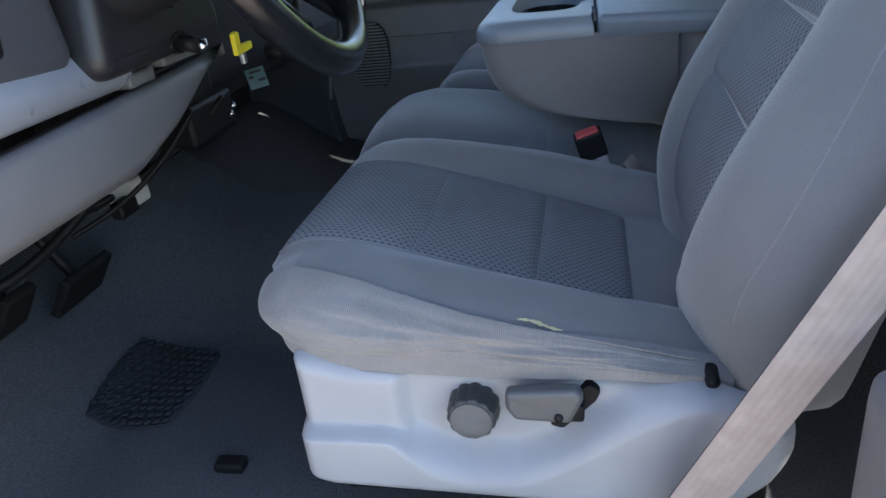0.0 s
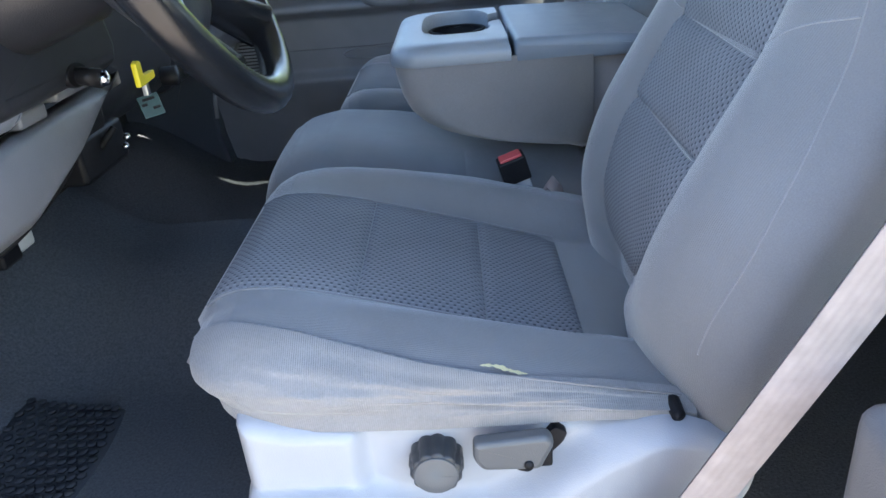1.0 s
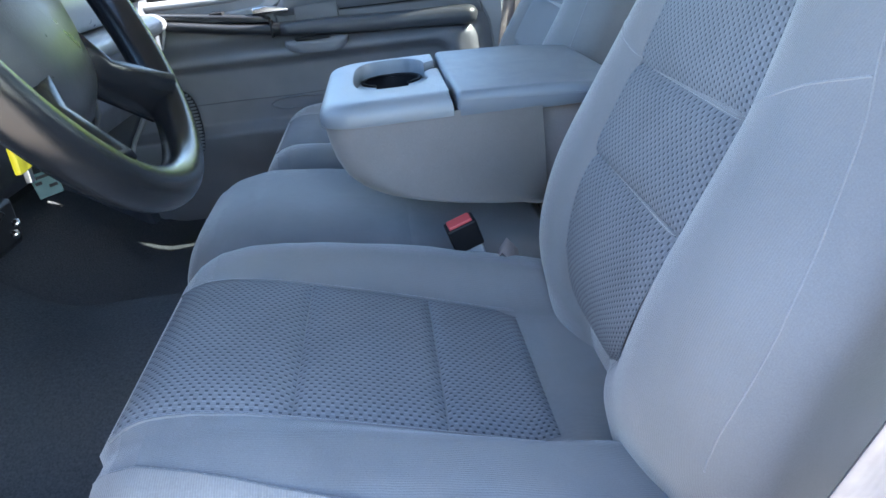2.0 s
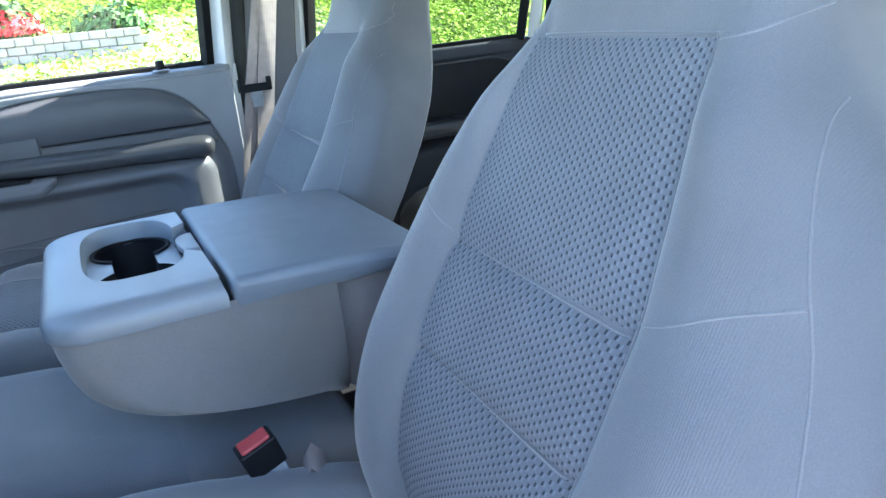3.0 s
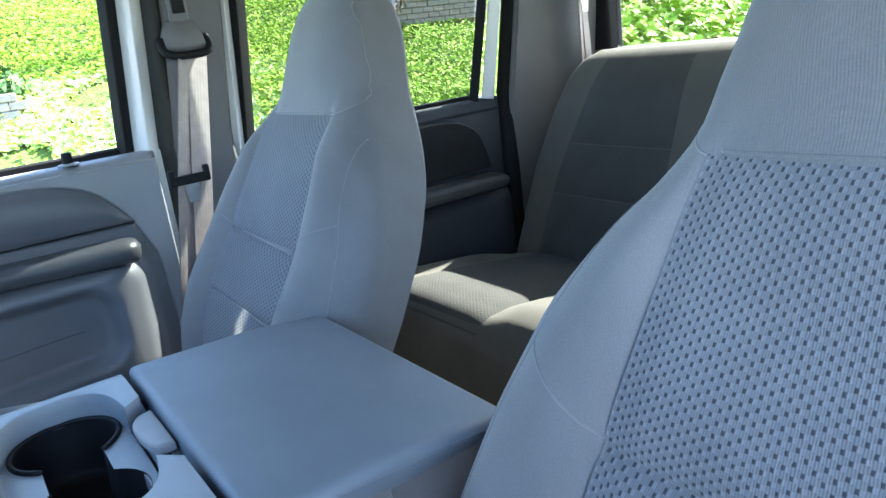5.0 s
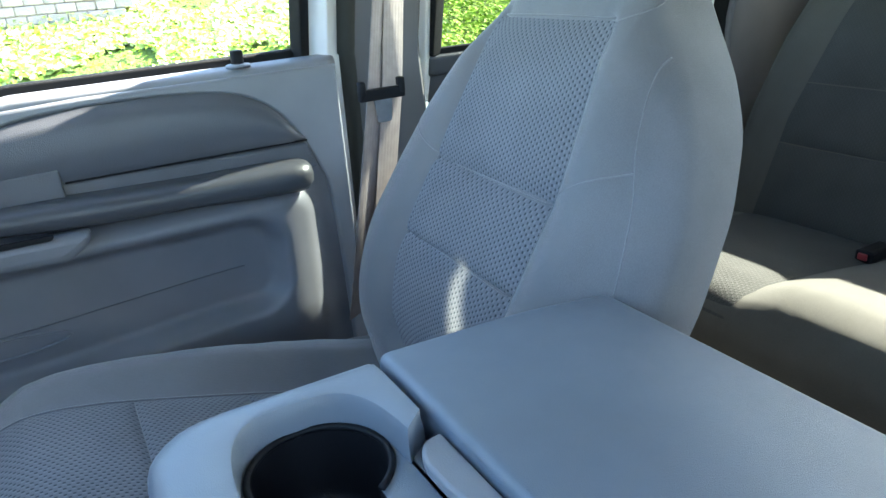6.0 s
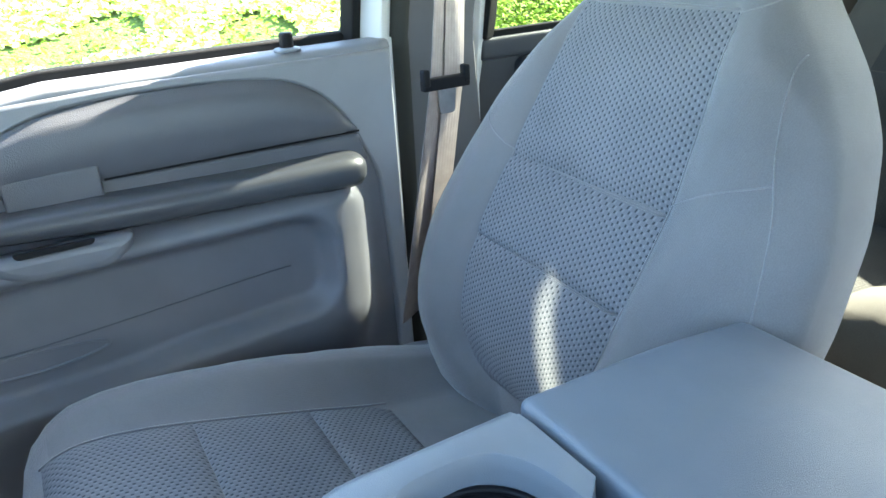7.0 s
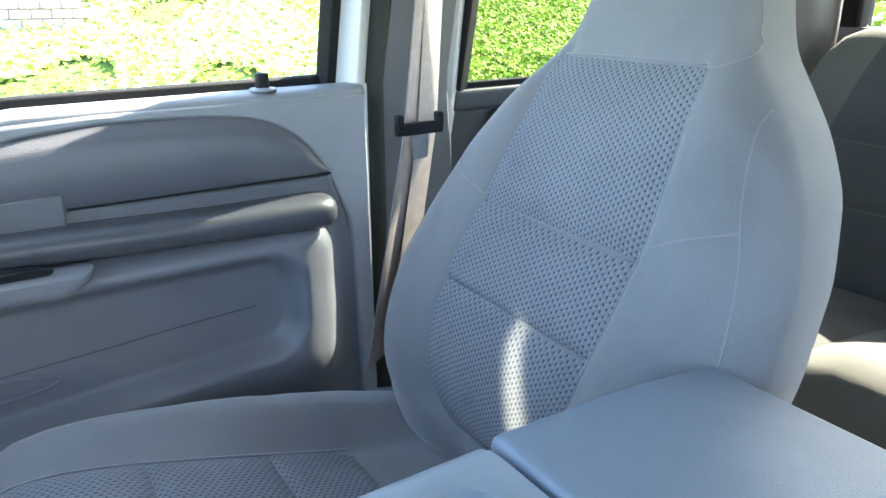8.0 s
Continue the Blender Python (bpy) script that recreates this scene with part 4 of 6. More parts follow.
def tray():
    """The front tray: a rounded plate, its deep opening running out to the lid through a notch."""
    cx, cy = -0.048, 0.047
    N = 240
    def rrect(t, hx, hy, n):
        c, s = math.cos(t), math.sin(t)
        k = (abs(c / hx) ** n + abs(s / hy) ** n) ** (-1 / n)
        return cx + k * c, cy + k * s
    def outer(t, ins):
        x0, x1, y0, y1 = -0.146 + ins, 0.0245 - min(ins, 0.003), CY0 - 0.004 + ins, CY1 + 0.004 - ins
        c, s = math.cos(t), math.sin(t)
        k = min((x1 - cx) / c if c > 1e-9 else 9, (x0 - cx) / c if c < -1e-9 else 9, (y1 - cy) / s if s > 1e-9 else 9, (y0 - cy) / s if s < -1e-9 else 9)
        x, y = cx + k * c, cy + k * s
        r = 0.045
        for sy, yc in ((1, y1 - r), (-1, y0 + r)):
            if x < x0 + r and (y - yc) * sy > 0:
                # walk in until inside the corner's circle
                kk = k
                while (Vector((cx + kk * c - (x0 + r), cy + kk * s - yc))).length > r and kk > 0.02:
                    kk -= 0.0008
                x, y = cx + kk * c, cy + kk * s
        return x, y
    t0, t1 = math.atan2(-0.028 - cy, 0.064), math.atan2(0.104 - cy, 0.064)
    def low(t, x, y, z):
        return (x, y, min(z, 0.6215) if t < t1 or t > t0 % (2 * math.pi) else z)
    # the notch's edges and the edge beside them, doubled for a crisp step
    ts = sorted([2 * math.pi * k / N for k in range(N)] + [math.atan2(q - cy, 0.064) % (2 * math.pi) for q in (-0.0285, -0.0275, 0.1035, 0.1045)])
    rings = []
    for ins, z in ((0.006, 0.6165), (0.001, 0.618), (0.0, 0.621), (0.0, 0.630), (0.0015, 0.6355), (0.005, 0.6405), (0.010, 0.6440), (0.016, 0.6462), (0.024, 0.647)):
        rings.append([low(t, *outer(t, ins), z) for t in ts])
    for grow, z in ((0.0022, 0.6470), (0.0006, 0.6464), (0.0, 0.6450), (-0.0005, 0.634), (-0.001, 0.620)):
        rings.append([low(t, *rrect(t, 0.054 + grow, 0.119 + grow, 3.4), z) for t in ts])
    bm = loft(rings, cap=False)
    sharp(bm, 32)
    return bm


def keyhole(r, dx, z):
    """Outline of the two joined cup wells: a large and a smaller circle with a slot between."""
    out = []
    for yc, sg in ((0.120, 1), (0.0, -1)):
        dy = math.sqrt(r * r - dx * dx)
        a0 = math.atan2(-dy * sg, dx * sg)
        a1 = math.atan2(-dy * sg, -dx * sg) % (2 * math.pi)
        a0 = a0 if a0 < a1 else a0 - 2 * math.pi
        for k in range(33):
            a = a0 + (a1 - a0) * k / 32
            out.append((-0.047 + r * math.cos(a), yc + r * math.sin(a), z))
    return out


def cup_plate():
    bm = bmesh.new()
    loops = []
    for pts in ([(-0.048 + k * math.cos(t), 0.047 + k * math.sin(t), 0.6215) for t, k in ((2 * math.pi * q / 80, (abs(math.cos(2 * math.pi * q / 80) / 0.056) ** 3.4 + abs(math.sin(2 * math.pi * q / 80) / 0.121) ** 3.4) ** (-1 / 3.4)) for q in range(80))], keyhole(0.046, 0.025, 0.6215)):
        vs = [bm.verts.new(p) for p in pts]
        loops += [bm.edges.new((vs[k], vs[(k + 1) % len(vs)])) for k in range(len(vs))]
    bmesh.ops.triangle_fill(bm, use_beauty=True, edges=loops, normal=(0, 0, 1))
    return bm


tray_ob = under(part("tray", tray(), m_tray, console, "grey plastic tray with worn rounded edges"), console)
part("cup_plate", cup_plate(), m_tray, tray_ob, "grey recessed plate round the cup wells")
well = loft([keyhole(r, d, z) for r, d, z in ((0.0455, 0.0245, 0.6218), (0.045, 0.024, 0.604), (0.0435, 0.023, 0.598), (0.042, 0.022, 0.575), (0.039, 0.020, 0.573), (0.037, 0.019, 0.560))])
bmesh.ops.delete(well, geom=[max(well.faces, key=lambda f: f.calc_center_median().z if len(f.verts) > 4 else -1)], context="FACES_ONLY")
part("cup_holder", well, m_black, tray_ob, "black double cup well")
part("cup_rim", tube([p for p in keyhole(0.0462, 0.025, 0.6225)[:33]], 0.0026, 8), m_black, tray_ob, "raised black cup rim")
part("flap", prism(rounded([(0.004, 0.075), (0.012, 0.090), (0.0265, 0.092), (0.0265, 0.012), (0.009, 0.015), (0.003, 0.050)], [0.008, 0.008, 0.003, 0.003, 0.008, 0.02]), "z", 0.628, 0.638, 0.003, 3), m_door_light, tray_ob, "pale cup holder retaining flap")
part("flap_stem", box(0.012, 0.022, 0.018, 0.05, 0.612, 0.63, 0.002), m_dash, tray_ob, "dark flap stem")
part("notch_floor", box(-0.004, 0.030, -0.029, 0.105, 0.604, 0.6205, 0.002), m_dash_grey, tray_ob, "grey notch floor")


# ---- passenger door ----
def sill_z(x):
    return lerp_table([(-0.66, 0.742), (-0.42, 0.740), (-0.36, 0.745), (-0.30, 0.765), (-0.25, 0.785), (-0.18, 0.794), (0.25, 0.796)], x)


DY = 0.800
door = thing("passenger_door", "closed grey front passenger door with dark vinyl insert and armrest", "car door", (-0.2, 0.82, FLOOR))


def door_put(name, bm, mat, lab="", sm=True, par=None):
    return under(part(name, bm, mat, par or door, lab, sm), door)


def panel_y(x, z):
    """Inner face of the moulded door panel: bulged lower half with a map recess, rounded at its rear edge."""
    def edge(qx, qz, r):
        ax, az = max(qx + r, 0.0), max(qz + r, 0.0)
        return math.hypot(ax, az) + min(max(qx + r, qz + r), 0.0) - r
    low = step(0.022, -0.022, edge(x - 0.185, z - 0.628, 0.05))
    y = DY - 0.058 * low
    y += 0.030 * low * step(0.10, 0.20, x) ** 1.5
    y += 0.045 * step(0.44, 0.30, z) * low
    zl = 0.456 - 0.02 * step(0.1, -0.3, x)
    rec = step(0.012, -0.012, edge(x - 0.112, abs(z - (0.588 + zl) / 2) - (0.588 - zl) / 2, 0.045))
    y += 0.034 * rec * low
    y += 0.010 * step(-0.25, -0.45, x) * low
    return y


def fdoor(u, v):
    x = -0.73 + 0.98 * u
    z = 0.215 + (sill_z(x) - 0.215) * v
    return (x, panel_y(x, z), z)


bm = grid(fdoor, 124, 96)
door_put("door_panel", bm, m_door, "grey moulded plastic door panel")
sill = loft([[(x, DY - 0.002, sill_z(x) - 0.012), (x, DY - 0.006, sill_z(x) - 0.004), (x, DY, sill_z(x) + 0.004), (x, DY + 0.025, sill_z(x) + 0.007), (x, DY + 0.05, sill_z(x) + 0.004), (x, DY + 0.05, sill_z(x) - 0.02)] for x in (-0.64 + 0.89 * k / 60 for k in range(61))])
door_put("sill_cap", sill, m_door_light, "pale grey window sill trim")
arc_in = flow([(0.226, 0.235), (0.221, 0.60), (0.200, 0.650), (0.172, 0.708), (0.136, 0.748), (0.085, 0.771), (-0.02, 0.779), (-0.12, 0.778), (-0.20, 0.770), (-0.26, 0.742), (-0.30, 0.700), (-0.45, 0.688), (-0.64, 0.690)], 2)
frame_arc = [(-0.64, 0.70), (-0.45, 0.705), (-0.33, 0.715), (-0.285, 0.755), (-0.235, 0.784), (-0.10, 0.790), (0.249, 0.790), (0.249, 0.235)] + [tuple(p) for p in arc_in]
door_put("upper_trim", prism(frame_arc, "y", DY - 0.011, DY + 0.01, 0.004, 2), m_door_light, "pale grey upper door trim")


def ins_top(x):
    return lerp_table([(-0.302, 0.690), (-0.29, 0.715), (-0.262, 0.745), (-0.20, 0.769), (-0.10, 0.778), (0.02, 0.778), (0.085, 0.771), (0.136, 0.748), (0.172, 0.708), (0.186, 0.686)], x)


def fins(u, v):
    x = -0.302 + 0.488 * u
    z = 0.686 + (smooth_table([(q, ins_top(q)) for q in [-0.302 + 0.0244 * k for k in range(21)]], x, 0.012) - 0.686) * v
    return (x, DY - 0.011 - 0.016 * math.sin(math.pi * min(1, (1 - v) * 0.75 + 0.12)) * step(0, 0.06, u) * step(1, 0.94, u) * step(1.0, 0.85, v) - 0.002 * step(0.0, 0.05, v), z)


door_put("insert", grid(fins, 44, 16), m_insert, "dark grey padded vinyl insert")
low_ins = rounded([(-0.300, 0.642), (-0.299, 0.690), (0.186, 0.684), (0.200, 0.642)], 0.006)
door_put("insert_lower", prism(low_ins, "y", DY - 0.018, DY + 0.002, 0.006, 3), m_insert, "dark grey lower insert strip")
arm_rings = []
for k in range(41):
    x = -0.60 + 0.785 * (1 - (1 - k / 40) ** 1.3)
    zc = lerp_table([(-0.60, 0.704), (-0.50, 0.688), (-0.40, 0.672), (-0.30, 0.660), (-0.1, 0.650), (0.18, 0.641)], x)
    h = 0.019 * (0.65 + 0.35 * step(-0.35, -0.1, x)) + 0.003 * step(0.0, 0.15, x)
    e = max(0.0, 1 - ((x - 0.10) / 0.085) ** 9) ** 0.5 if x > 0.10 else 1.0
    e = max(e, 0.25)
    yi = DY - 0.012 - (0.055 * e) * step(-0.62, -0.52, x) ** 0.5
    arm_rings.append([(x, DY + 0.003, zc + h * e), (x, yi + 0.02, zc + h * e * 0.98), (x, yi + 0.006, zc + h * e * 0.75), (x, yi, zc + 0.2 * h), (x, yi + 0.003, zc - h * 0.6 * e), (x, yi + 0.014, zc - h * e), (x, DY + 0.003, zc - h * e)])
arm_cut = next(i for i, ring in enumerate(arm_rings) if ring[0][0] > -0.308)
door_put("armrest", loft(arm_rings[arm_cut:]), m_arm, "dark vinyl armrest rail")
door_put("armrest_front", loft(arm_rings[:arm_cut + 1]), m_dash, "glossy black switch rail")
door_put("armrest_joint", box(-0.308, -0.304, DY - 0.069, DY - 0.03, 0.644, 0.681, 0.001), m_black, "thin joint in the rail")
door_put("handle_slot", box(-0.250, -0.150, DY - 0.029, DY - 0.012, 0.660, 0.6685, 0.002), m_black, "dark slot under the handle bezel")
door_put("insert_groove", tube([(-0.145 + 0.331 * k / 20, DY - 0.0185, 0.6865) for k in range(21)], 0.0016, 6), m_black, "dark groove across the insert")
sw = rounded([(-0.59, 0.726), (-0.44, 0.708), (-0.33, 0.694), (-0.31, 0.684), (-0.31, 0.678), (-0.45, 0.690), (-0.59, 0.716)], 0.003)
door_put("switch_plate", prism(sw, "y", DY - 0.050, DY + 0.0, 0.004, 2), m_dash, "black switch plate")
door_put("window_switch", box(-0.445, -0.415, DY - 0.042, DY - 0.012, 0.704, 0.712, 0.002), m_black, "black window switch")
door_put("release_lever", prism(rounded([(-0.345, 0.698), (-0.345, 0.712), (-0.315, 0.714), (-0.265, 0.706), (-0.262, 0.698)], 0.003), "y", DY - 0.045, DY - 0.020, 0.003, 2), m_chrome, "chrome door release lever")
door_put("handle_bezel", box(-0.252, -0.148, DY - 0.027, DY - 0.005, 0.668, 0.708, 0.004), m_insert, "dark door handle bezel")
cup = rounded([(-0.285, 0.634), (-0.128, 0.632), (-0.136, 0.612), (-0.165, 0.595), (-0.245, 0.597), (-0.278, 0.612)], 0.012)
door_put("pull_cup", prism(cup, "y", DY - 0.072, DY - 0.040, 0.012, 4), m_door, "grey moulded pull cup")
door_put("pull_slot", prism(rounded([(-0.258, 0.638), (-0.172, 0.637), (-0.176, 0.630), (-0.254, 0.630)], 0.004), "y", DY - 0.0725, DY - 0.069, 0.001, 1), m_black, "dark grip slot")
line = [(-0.60 + 0.02 * k, panel_y(-0.60 + 0.02 * k, 0.505) - 0.0008, 0.500 + 0.018 * step(-0.3, 0.1, -0.60 + 0.02 * k)) for k in range(34)]
door_put("pocket_line", tube([(x, panel_y(x, z) - 0.0005, z) for x, _, z in line], 0.0012, 6), m_insert, "thin moulded line")
ov = [(-0.285 + 0.062 * math.cos(t) * (1.0 if math.cos(t) < 0 else 1.6), 0.482 + 0.014 * math.sin(t)) for t in (2 * math.pi * k / 32 for k in range(32))]
door_put("pocket_ring", tube([(x, panel_y(x, z) - 0.0008, z) for x, z in ov], 0.0022, 6, True), m_door, "oval moulded outline")
# speaker grille
sp = door_put("speaker_grille", prism([(-0.572 + 0.052 * math.copysign(abs(math.cos(t)) ** 0.7, math.cos(t)), 0.460 + 0.088 * math.copysign(abs(math.sin(t)) ** 0.7, math.sin(t))) for t in (2 * math.pi * k / 40 for k in range(40))], "y", DY - 0.052, DY - 0.035, 0.002, 1), m_black, "dark slotted speaker grille")
slat_me = mesh_of("slat", box(-0.5, 0.5, -0.003, 0.003, -0.0022, 0.0022, 0.0), m_door, False)
for k in range(21):
    z = 0.460 - 0.084 + 0.168 * k / 20
    w = 0.104 * max(0.0, 1 - (abs(z - 0.460) / 0.089) ** 2.86) ** 0.35
    sl = new("slat", slat_me)
    sl.parent = sp
    sl.matrix_basis = Matrix.Translation((-0.572, DY - 0.0535, z)) @ Matrix.Diagonal((w, 1, 1, 1))
lock = door_put("lock_button", lathe([(0.0, -0.006), (0.009, -0.006), (0.009, 0.016), (0.008, 0.018), (0.0, 0.018)], (0.110, 0.812, 0.806), "z", 20), m_black, "black door lock button")
door_put("lock_ring", lathe([(0.009, 0.0), (0.018, 0.0), (0.017, 0.004), (0.010, 0.005)], (0.110, 0.812, 0.8005), "z", 24), m_door_light, "pale lock button surround")

# window: seals, frame, glass
def frame_bar(name, a, b, w, d, mat, par, put, lab=""):
    a, b = Vector(a), Vector(b)
    bm = box(-w / 2, w / 2, -d / 2, d / 2, 0, (b - a).length, 0.003)
    q = (b - a).to_track_quat("Z", "Y")
    bmesh.ops.transform(bm, matrix=Matrix.Translation(a) @ q.to_matrix().to_4x4(), verts=bm.verts)
    return put(name, bm, mat, lab)


frame_bar("window_seal", (0.214, 0.846, 0.78), (0.252, 0.79, 1.25), 0.03, 0.022, m_rubber, door, door_put, "black rubber window channel")
frame_bar("window_frame", (0.242, 0.842, 0.72), (0.281, 0.790, 1.25), 0.032, 0.036, m_white, door, door_put, "white painted window frame")
frame_bar("door_edge", (0.252, 0.832, 0.215), (0.262, 0.830, 0.80), 0.012, 0.06, m_white, door, door_put, "white painted door edge")
door_put("belt_seal", loft([[(x, 0.838, sill_z(x) - 0.015), (x, 0.838, sill_z(x) + 0.013), (x, 0.842, sill_z(x) + 0.018), (x, 0.852, sill_z(x) + 0.018), (x, 0.852, sill_z(x) - 0.015)] for x in (-0.62 + 0.83 * k / 40 for k in range(41))]), m_rubber, "black window belt seal")
frame_bar("window_frame", (-0.63, 0.845, 0.75), (-0.40, 0.765, 1.22), 0.04, 0.04, m_white, door, door_put, "white painted window frame")
gl = grid(lambda u, v: (lerp_table([(0, -0.60), (1, 0.215)], u) + 0.03 * v + 0.2 * v * (1 - u), 0.848 - 0.055 * v, 0.74 + 0.50 * v), 4, 4)
g1 = door_put("window_pane", gl, m_glass, "clear door glass")
g1.visible_shadow = False
door_put("outer_skin", box(-0.75, 0.25, 0.875, 0.90, 0.10, 0.76, 0.01), m_white, "white painted outer door skin")
mir = thing("wing_mirror", "pale wing mirror outside the passenger window", "mirror", (-0.62, 0.98, 0.78))
under(part("housing", box(-0.72, -0.612, 0.90, 1.10, 0.74, 1.06, 0.03, 4), m_white, mir, "white mirror housing"), mir)
under(part("mirror_glass", box(-0.613, -0.606, 0.915, 1.085, 0.76, 1.04, 0.001), m_chrome, mir, "mirror glass"), mir)
under(part("mirror_arm", box(-0.68, -0.62, 0.84, 0.92, 0.74, 0.79, 0.01), m_black, mir, "black mirror arm"), mir)

# weatherstrip of the doorway, centre pillar belt
single("trim_door_seal", tube(flow([(-0.60, 0.742, 0.722), (-0.565, 0.742, 0.712), (-0.550, 0.742, 0.695), (-0.555, 0.742, 0.67), (-0.571, 0.742, 0.636), (-0.605, 0.742, 0.564), (-0.665, 0.742, 0.47), (-0.700, 0.742, 0.419), (-0.706, 0.744, 0.35)]), 0.0055, 8), m_door_light, "pale door seal at the front of the doorway", "seal", "structure")
single("trim_weatherstrip", tube([(0.276, 0.832, 0.22), (0.278, 0.832, 0.5), (0.282, 0.830, 0.80), (0.299, 0.808, 1.0), (0.318, 0.783, 1.25)], 0.0165, 10), m_strip, "black rubber door seal along the centre pillar", "seal", "structure")


def seat_belt(name, guide, low, s, label, mid=None, k=0.47):
    """Lap and shoulder belt parked on its pillar: guide, webbing, tongue with its black stop."""
    b = thing(name, label, "seat belt", guide)
    gx, gy, gz = guide
    def pt(nm, bm, mat, lab=""):
        return under(part(nm, bm, mat, b, lab), b)
    pt("guide_cover", loft([[(gx - w, gy - s * d, gz + h), (gx + w, gy - s * d, gz + h), (gx + w * 1.05, gy + s * 0.012, gz + h), (gx - w * 1.05, gy + s * 0.012, gz + h)] for w, d, h in ((0.034, 0.030, -0.022), (0.036, 0.034, -0.010), (0.034, 0.032, 0.006), (0.024, 0.026, 0.030), (0.014, 0.018, 0.038))]), m_pillar, "grey belt guide cover")
    loop = flow([(gx - 0.040, gy - s * 0.020, gz + 0.004), (gx - 0.043, gy - s * 0.034, gz - 0.016), (gx - 0.030, gy - s * 0.040, gz - 0.026), (gx, gy - s * 0.040, gz - 0.027), (gx + 0.030, gy - s * 0.040, gz - 0.026), (gx + 0.043, gy - s * 0.034, gz - 0.016), (gx + 0.040, gy - s * 0.020, gz + 0.004)], 2)
    pt("guide_loop", tube(loop, 0.0075, 10), m_black, "black belt loop")
    pt("guide_track", box(gx - 0.016, gx + 0.018, gy - s * 0.022 - 0.006, gy - s * 0.022 + 0.006, gz + 0.03, gz + 0.20, 0.004), m_pillar, "grey height adjuster track")
    pt("height_button", box(gx - 0.010, gx + 0.012, gy - s * 0.030 - 0.005, gy - s * 0.030 + 0.005, gz + 0.045, gz + 0.075, 0.003), m_black, "black height adjuster")
    lx, ly, lz = low
    pts = [(gx + (lx - gx) * t, gy - s * 0.030 + (ly - gy + s * 0.030) * t - s * 0.012 * math.sin(math.pi * t), gz - 0.024 + (lz - gz + 0.024) * t) for t in (k / 16 for k in range(17))]
    if mid:
        a0, m0, c0 = Vector(pts[0]), Vector(mid), Vector(low)
        pts = [tuple(a0.lerp(m0, t / 0.47) if t < 0.47 else m0.lerp(c0, (t - 0.47) / 0.53)) for t in (q / 16 for q in range(17))]
    pt("webbing", ribbon(pts, 0.047, 0.0022, (0.85, s * 0.53, 0)), m_belt, "pinkish grey ribbed belt webbing")
    pts2 = [(x + 0.020 + 0.018 * k / 16, y + s * 0.010, z) for k, (x, y, z) in enumerate(pts)]
    pt("webbing", ribbon(pts2, 0.046, 0.002, (0.9, s * 0.43, 0)), m_belt, "pinkish grey ribbed belt webbing")
    tx, ty, tz = mid or [a + (c - a) * k for a, c in zip(pts[0], pts[-1])]
    ty -= s * 0.016
    pt("tongue_stop", merge(box(tx - 0.036, tx + 0.034, ty - 0.008, ty + 0.004, tz - 0.006, tz + 0.010, 0.003), box(tx - 0.036, tx - 0.026, ty - 0.009, ty + 0.003, tz, tz + 0.022, 0.003), box(tx + 0.024, tx + 0.034, ty - 0.009, ty + 0.003, tz, tz + 0.022, 0.003)), m_black, "black tongue grip")
    pt("tongue", merge(prism(rounded([(tx - 0.014, tz - 0.004), (tx + 0.014, tz - 0.004), (tx + 0.011, tz - 0.038), (tx - 0.011, tz - 0.038)], 0.005), "y", ty - 0.004, ty - 0.001, 0.0006, 1)), m_steel, "steel belt tongue")
    return b


seat_belt("passenger_belt", (0.340, 0.800, 0.985), (0.205, 0.705, 0.42), 1, "pinkish grey seat belt hanging on the passenger side centre pillar", (0.272, 0.700, 0.752))

# ---- rear door, passenger side ----
rdoor = thing("rear_door", "closed grey rear passenger door, trim darkened for shade", "car door", (0.8, 0.85, FLOOR))


def rput(name, bm, mat, lab="", sm=True):
    return under(part(name, bm, mat, rdoor, lab, sm), rdoor)


RY = 0.848
# front door's plastics swapped for darker ones to show the rear's shade
rput("door_panel", grid(lambda u, v: (0.43 + 0.71 * u, RY - 0.04 * step(0.56, 0.52, 0.2 + 0.572 * v) * (1 - step(0.9, 1.0, u)), 0.2 + 0.572 * v), 40, 40), m_dash_blue, "moulded rear door panel in a dark shade tone")
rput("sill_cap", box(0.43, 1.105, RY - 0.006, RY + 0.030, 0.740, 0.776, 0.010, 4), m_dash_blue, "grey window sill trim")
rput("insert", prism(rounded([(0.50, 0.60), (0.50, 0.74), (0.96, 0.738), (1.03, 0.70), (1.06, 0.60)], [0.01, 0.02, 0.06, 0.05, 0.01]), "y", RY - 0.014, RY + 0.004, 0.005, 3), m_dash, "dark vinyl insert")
rput("armrest", prism(rounded([(0.48, 0.562), (0.48, 0.598), (1.055, 0.590), (1.068, 0.575), (1.055, 0.556)], 0.012), "y", RY - 0.075, RY + 0.0, 0.012, 4), m_arm, "dark rear armrest")
frame_bar("window_seal", (0.446, 0.853, 0.775), (0.483, 0.79, 1.25), 0.028, 0.022, m_rubber, rdoor, rput, "black rubber window channel")
frame_bar("window_frame", (0.423, 0.856, 0.70), (0.456, 0.804, 1.25), 0.022, 0.020, m_white, rdoor, rput, "white painted window frame")
frame_bar("window_seal", (1.035, 0.853, 0.77), (1.105, 0.79, 1.25), 0.03, 0.022, m_rubber, rdoor, rput, "black rubber window channel")
frame_bar("window_frame", (1.077, 0.849, 0.772), (1.143, 0.794, 1.25), 0.068, 0.03, m_white, rdoor, rput, "white painted window frame")
rput("belt_seal", box(0.44, 1.04, 0.848, 0.858, 0.765, 0.786, 0.003), m_rubber, "black window belt seal")
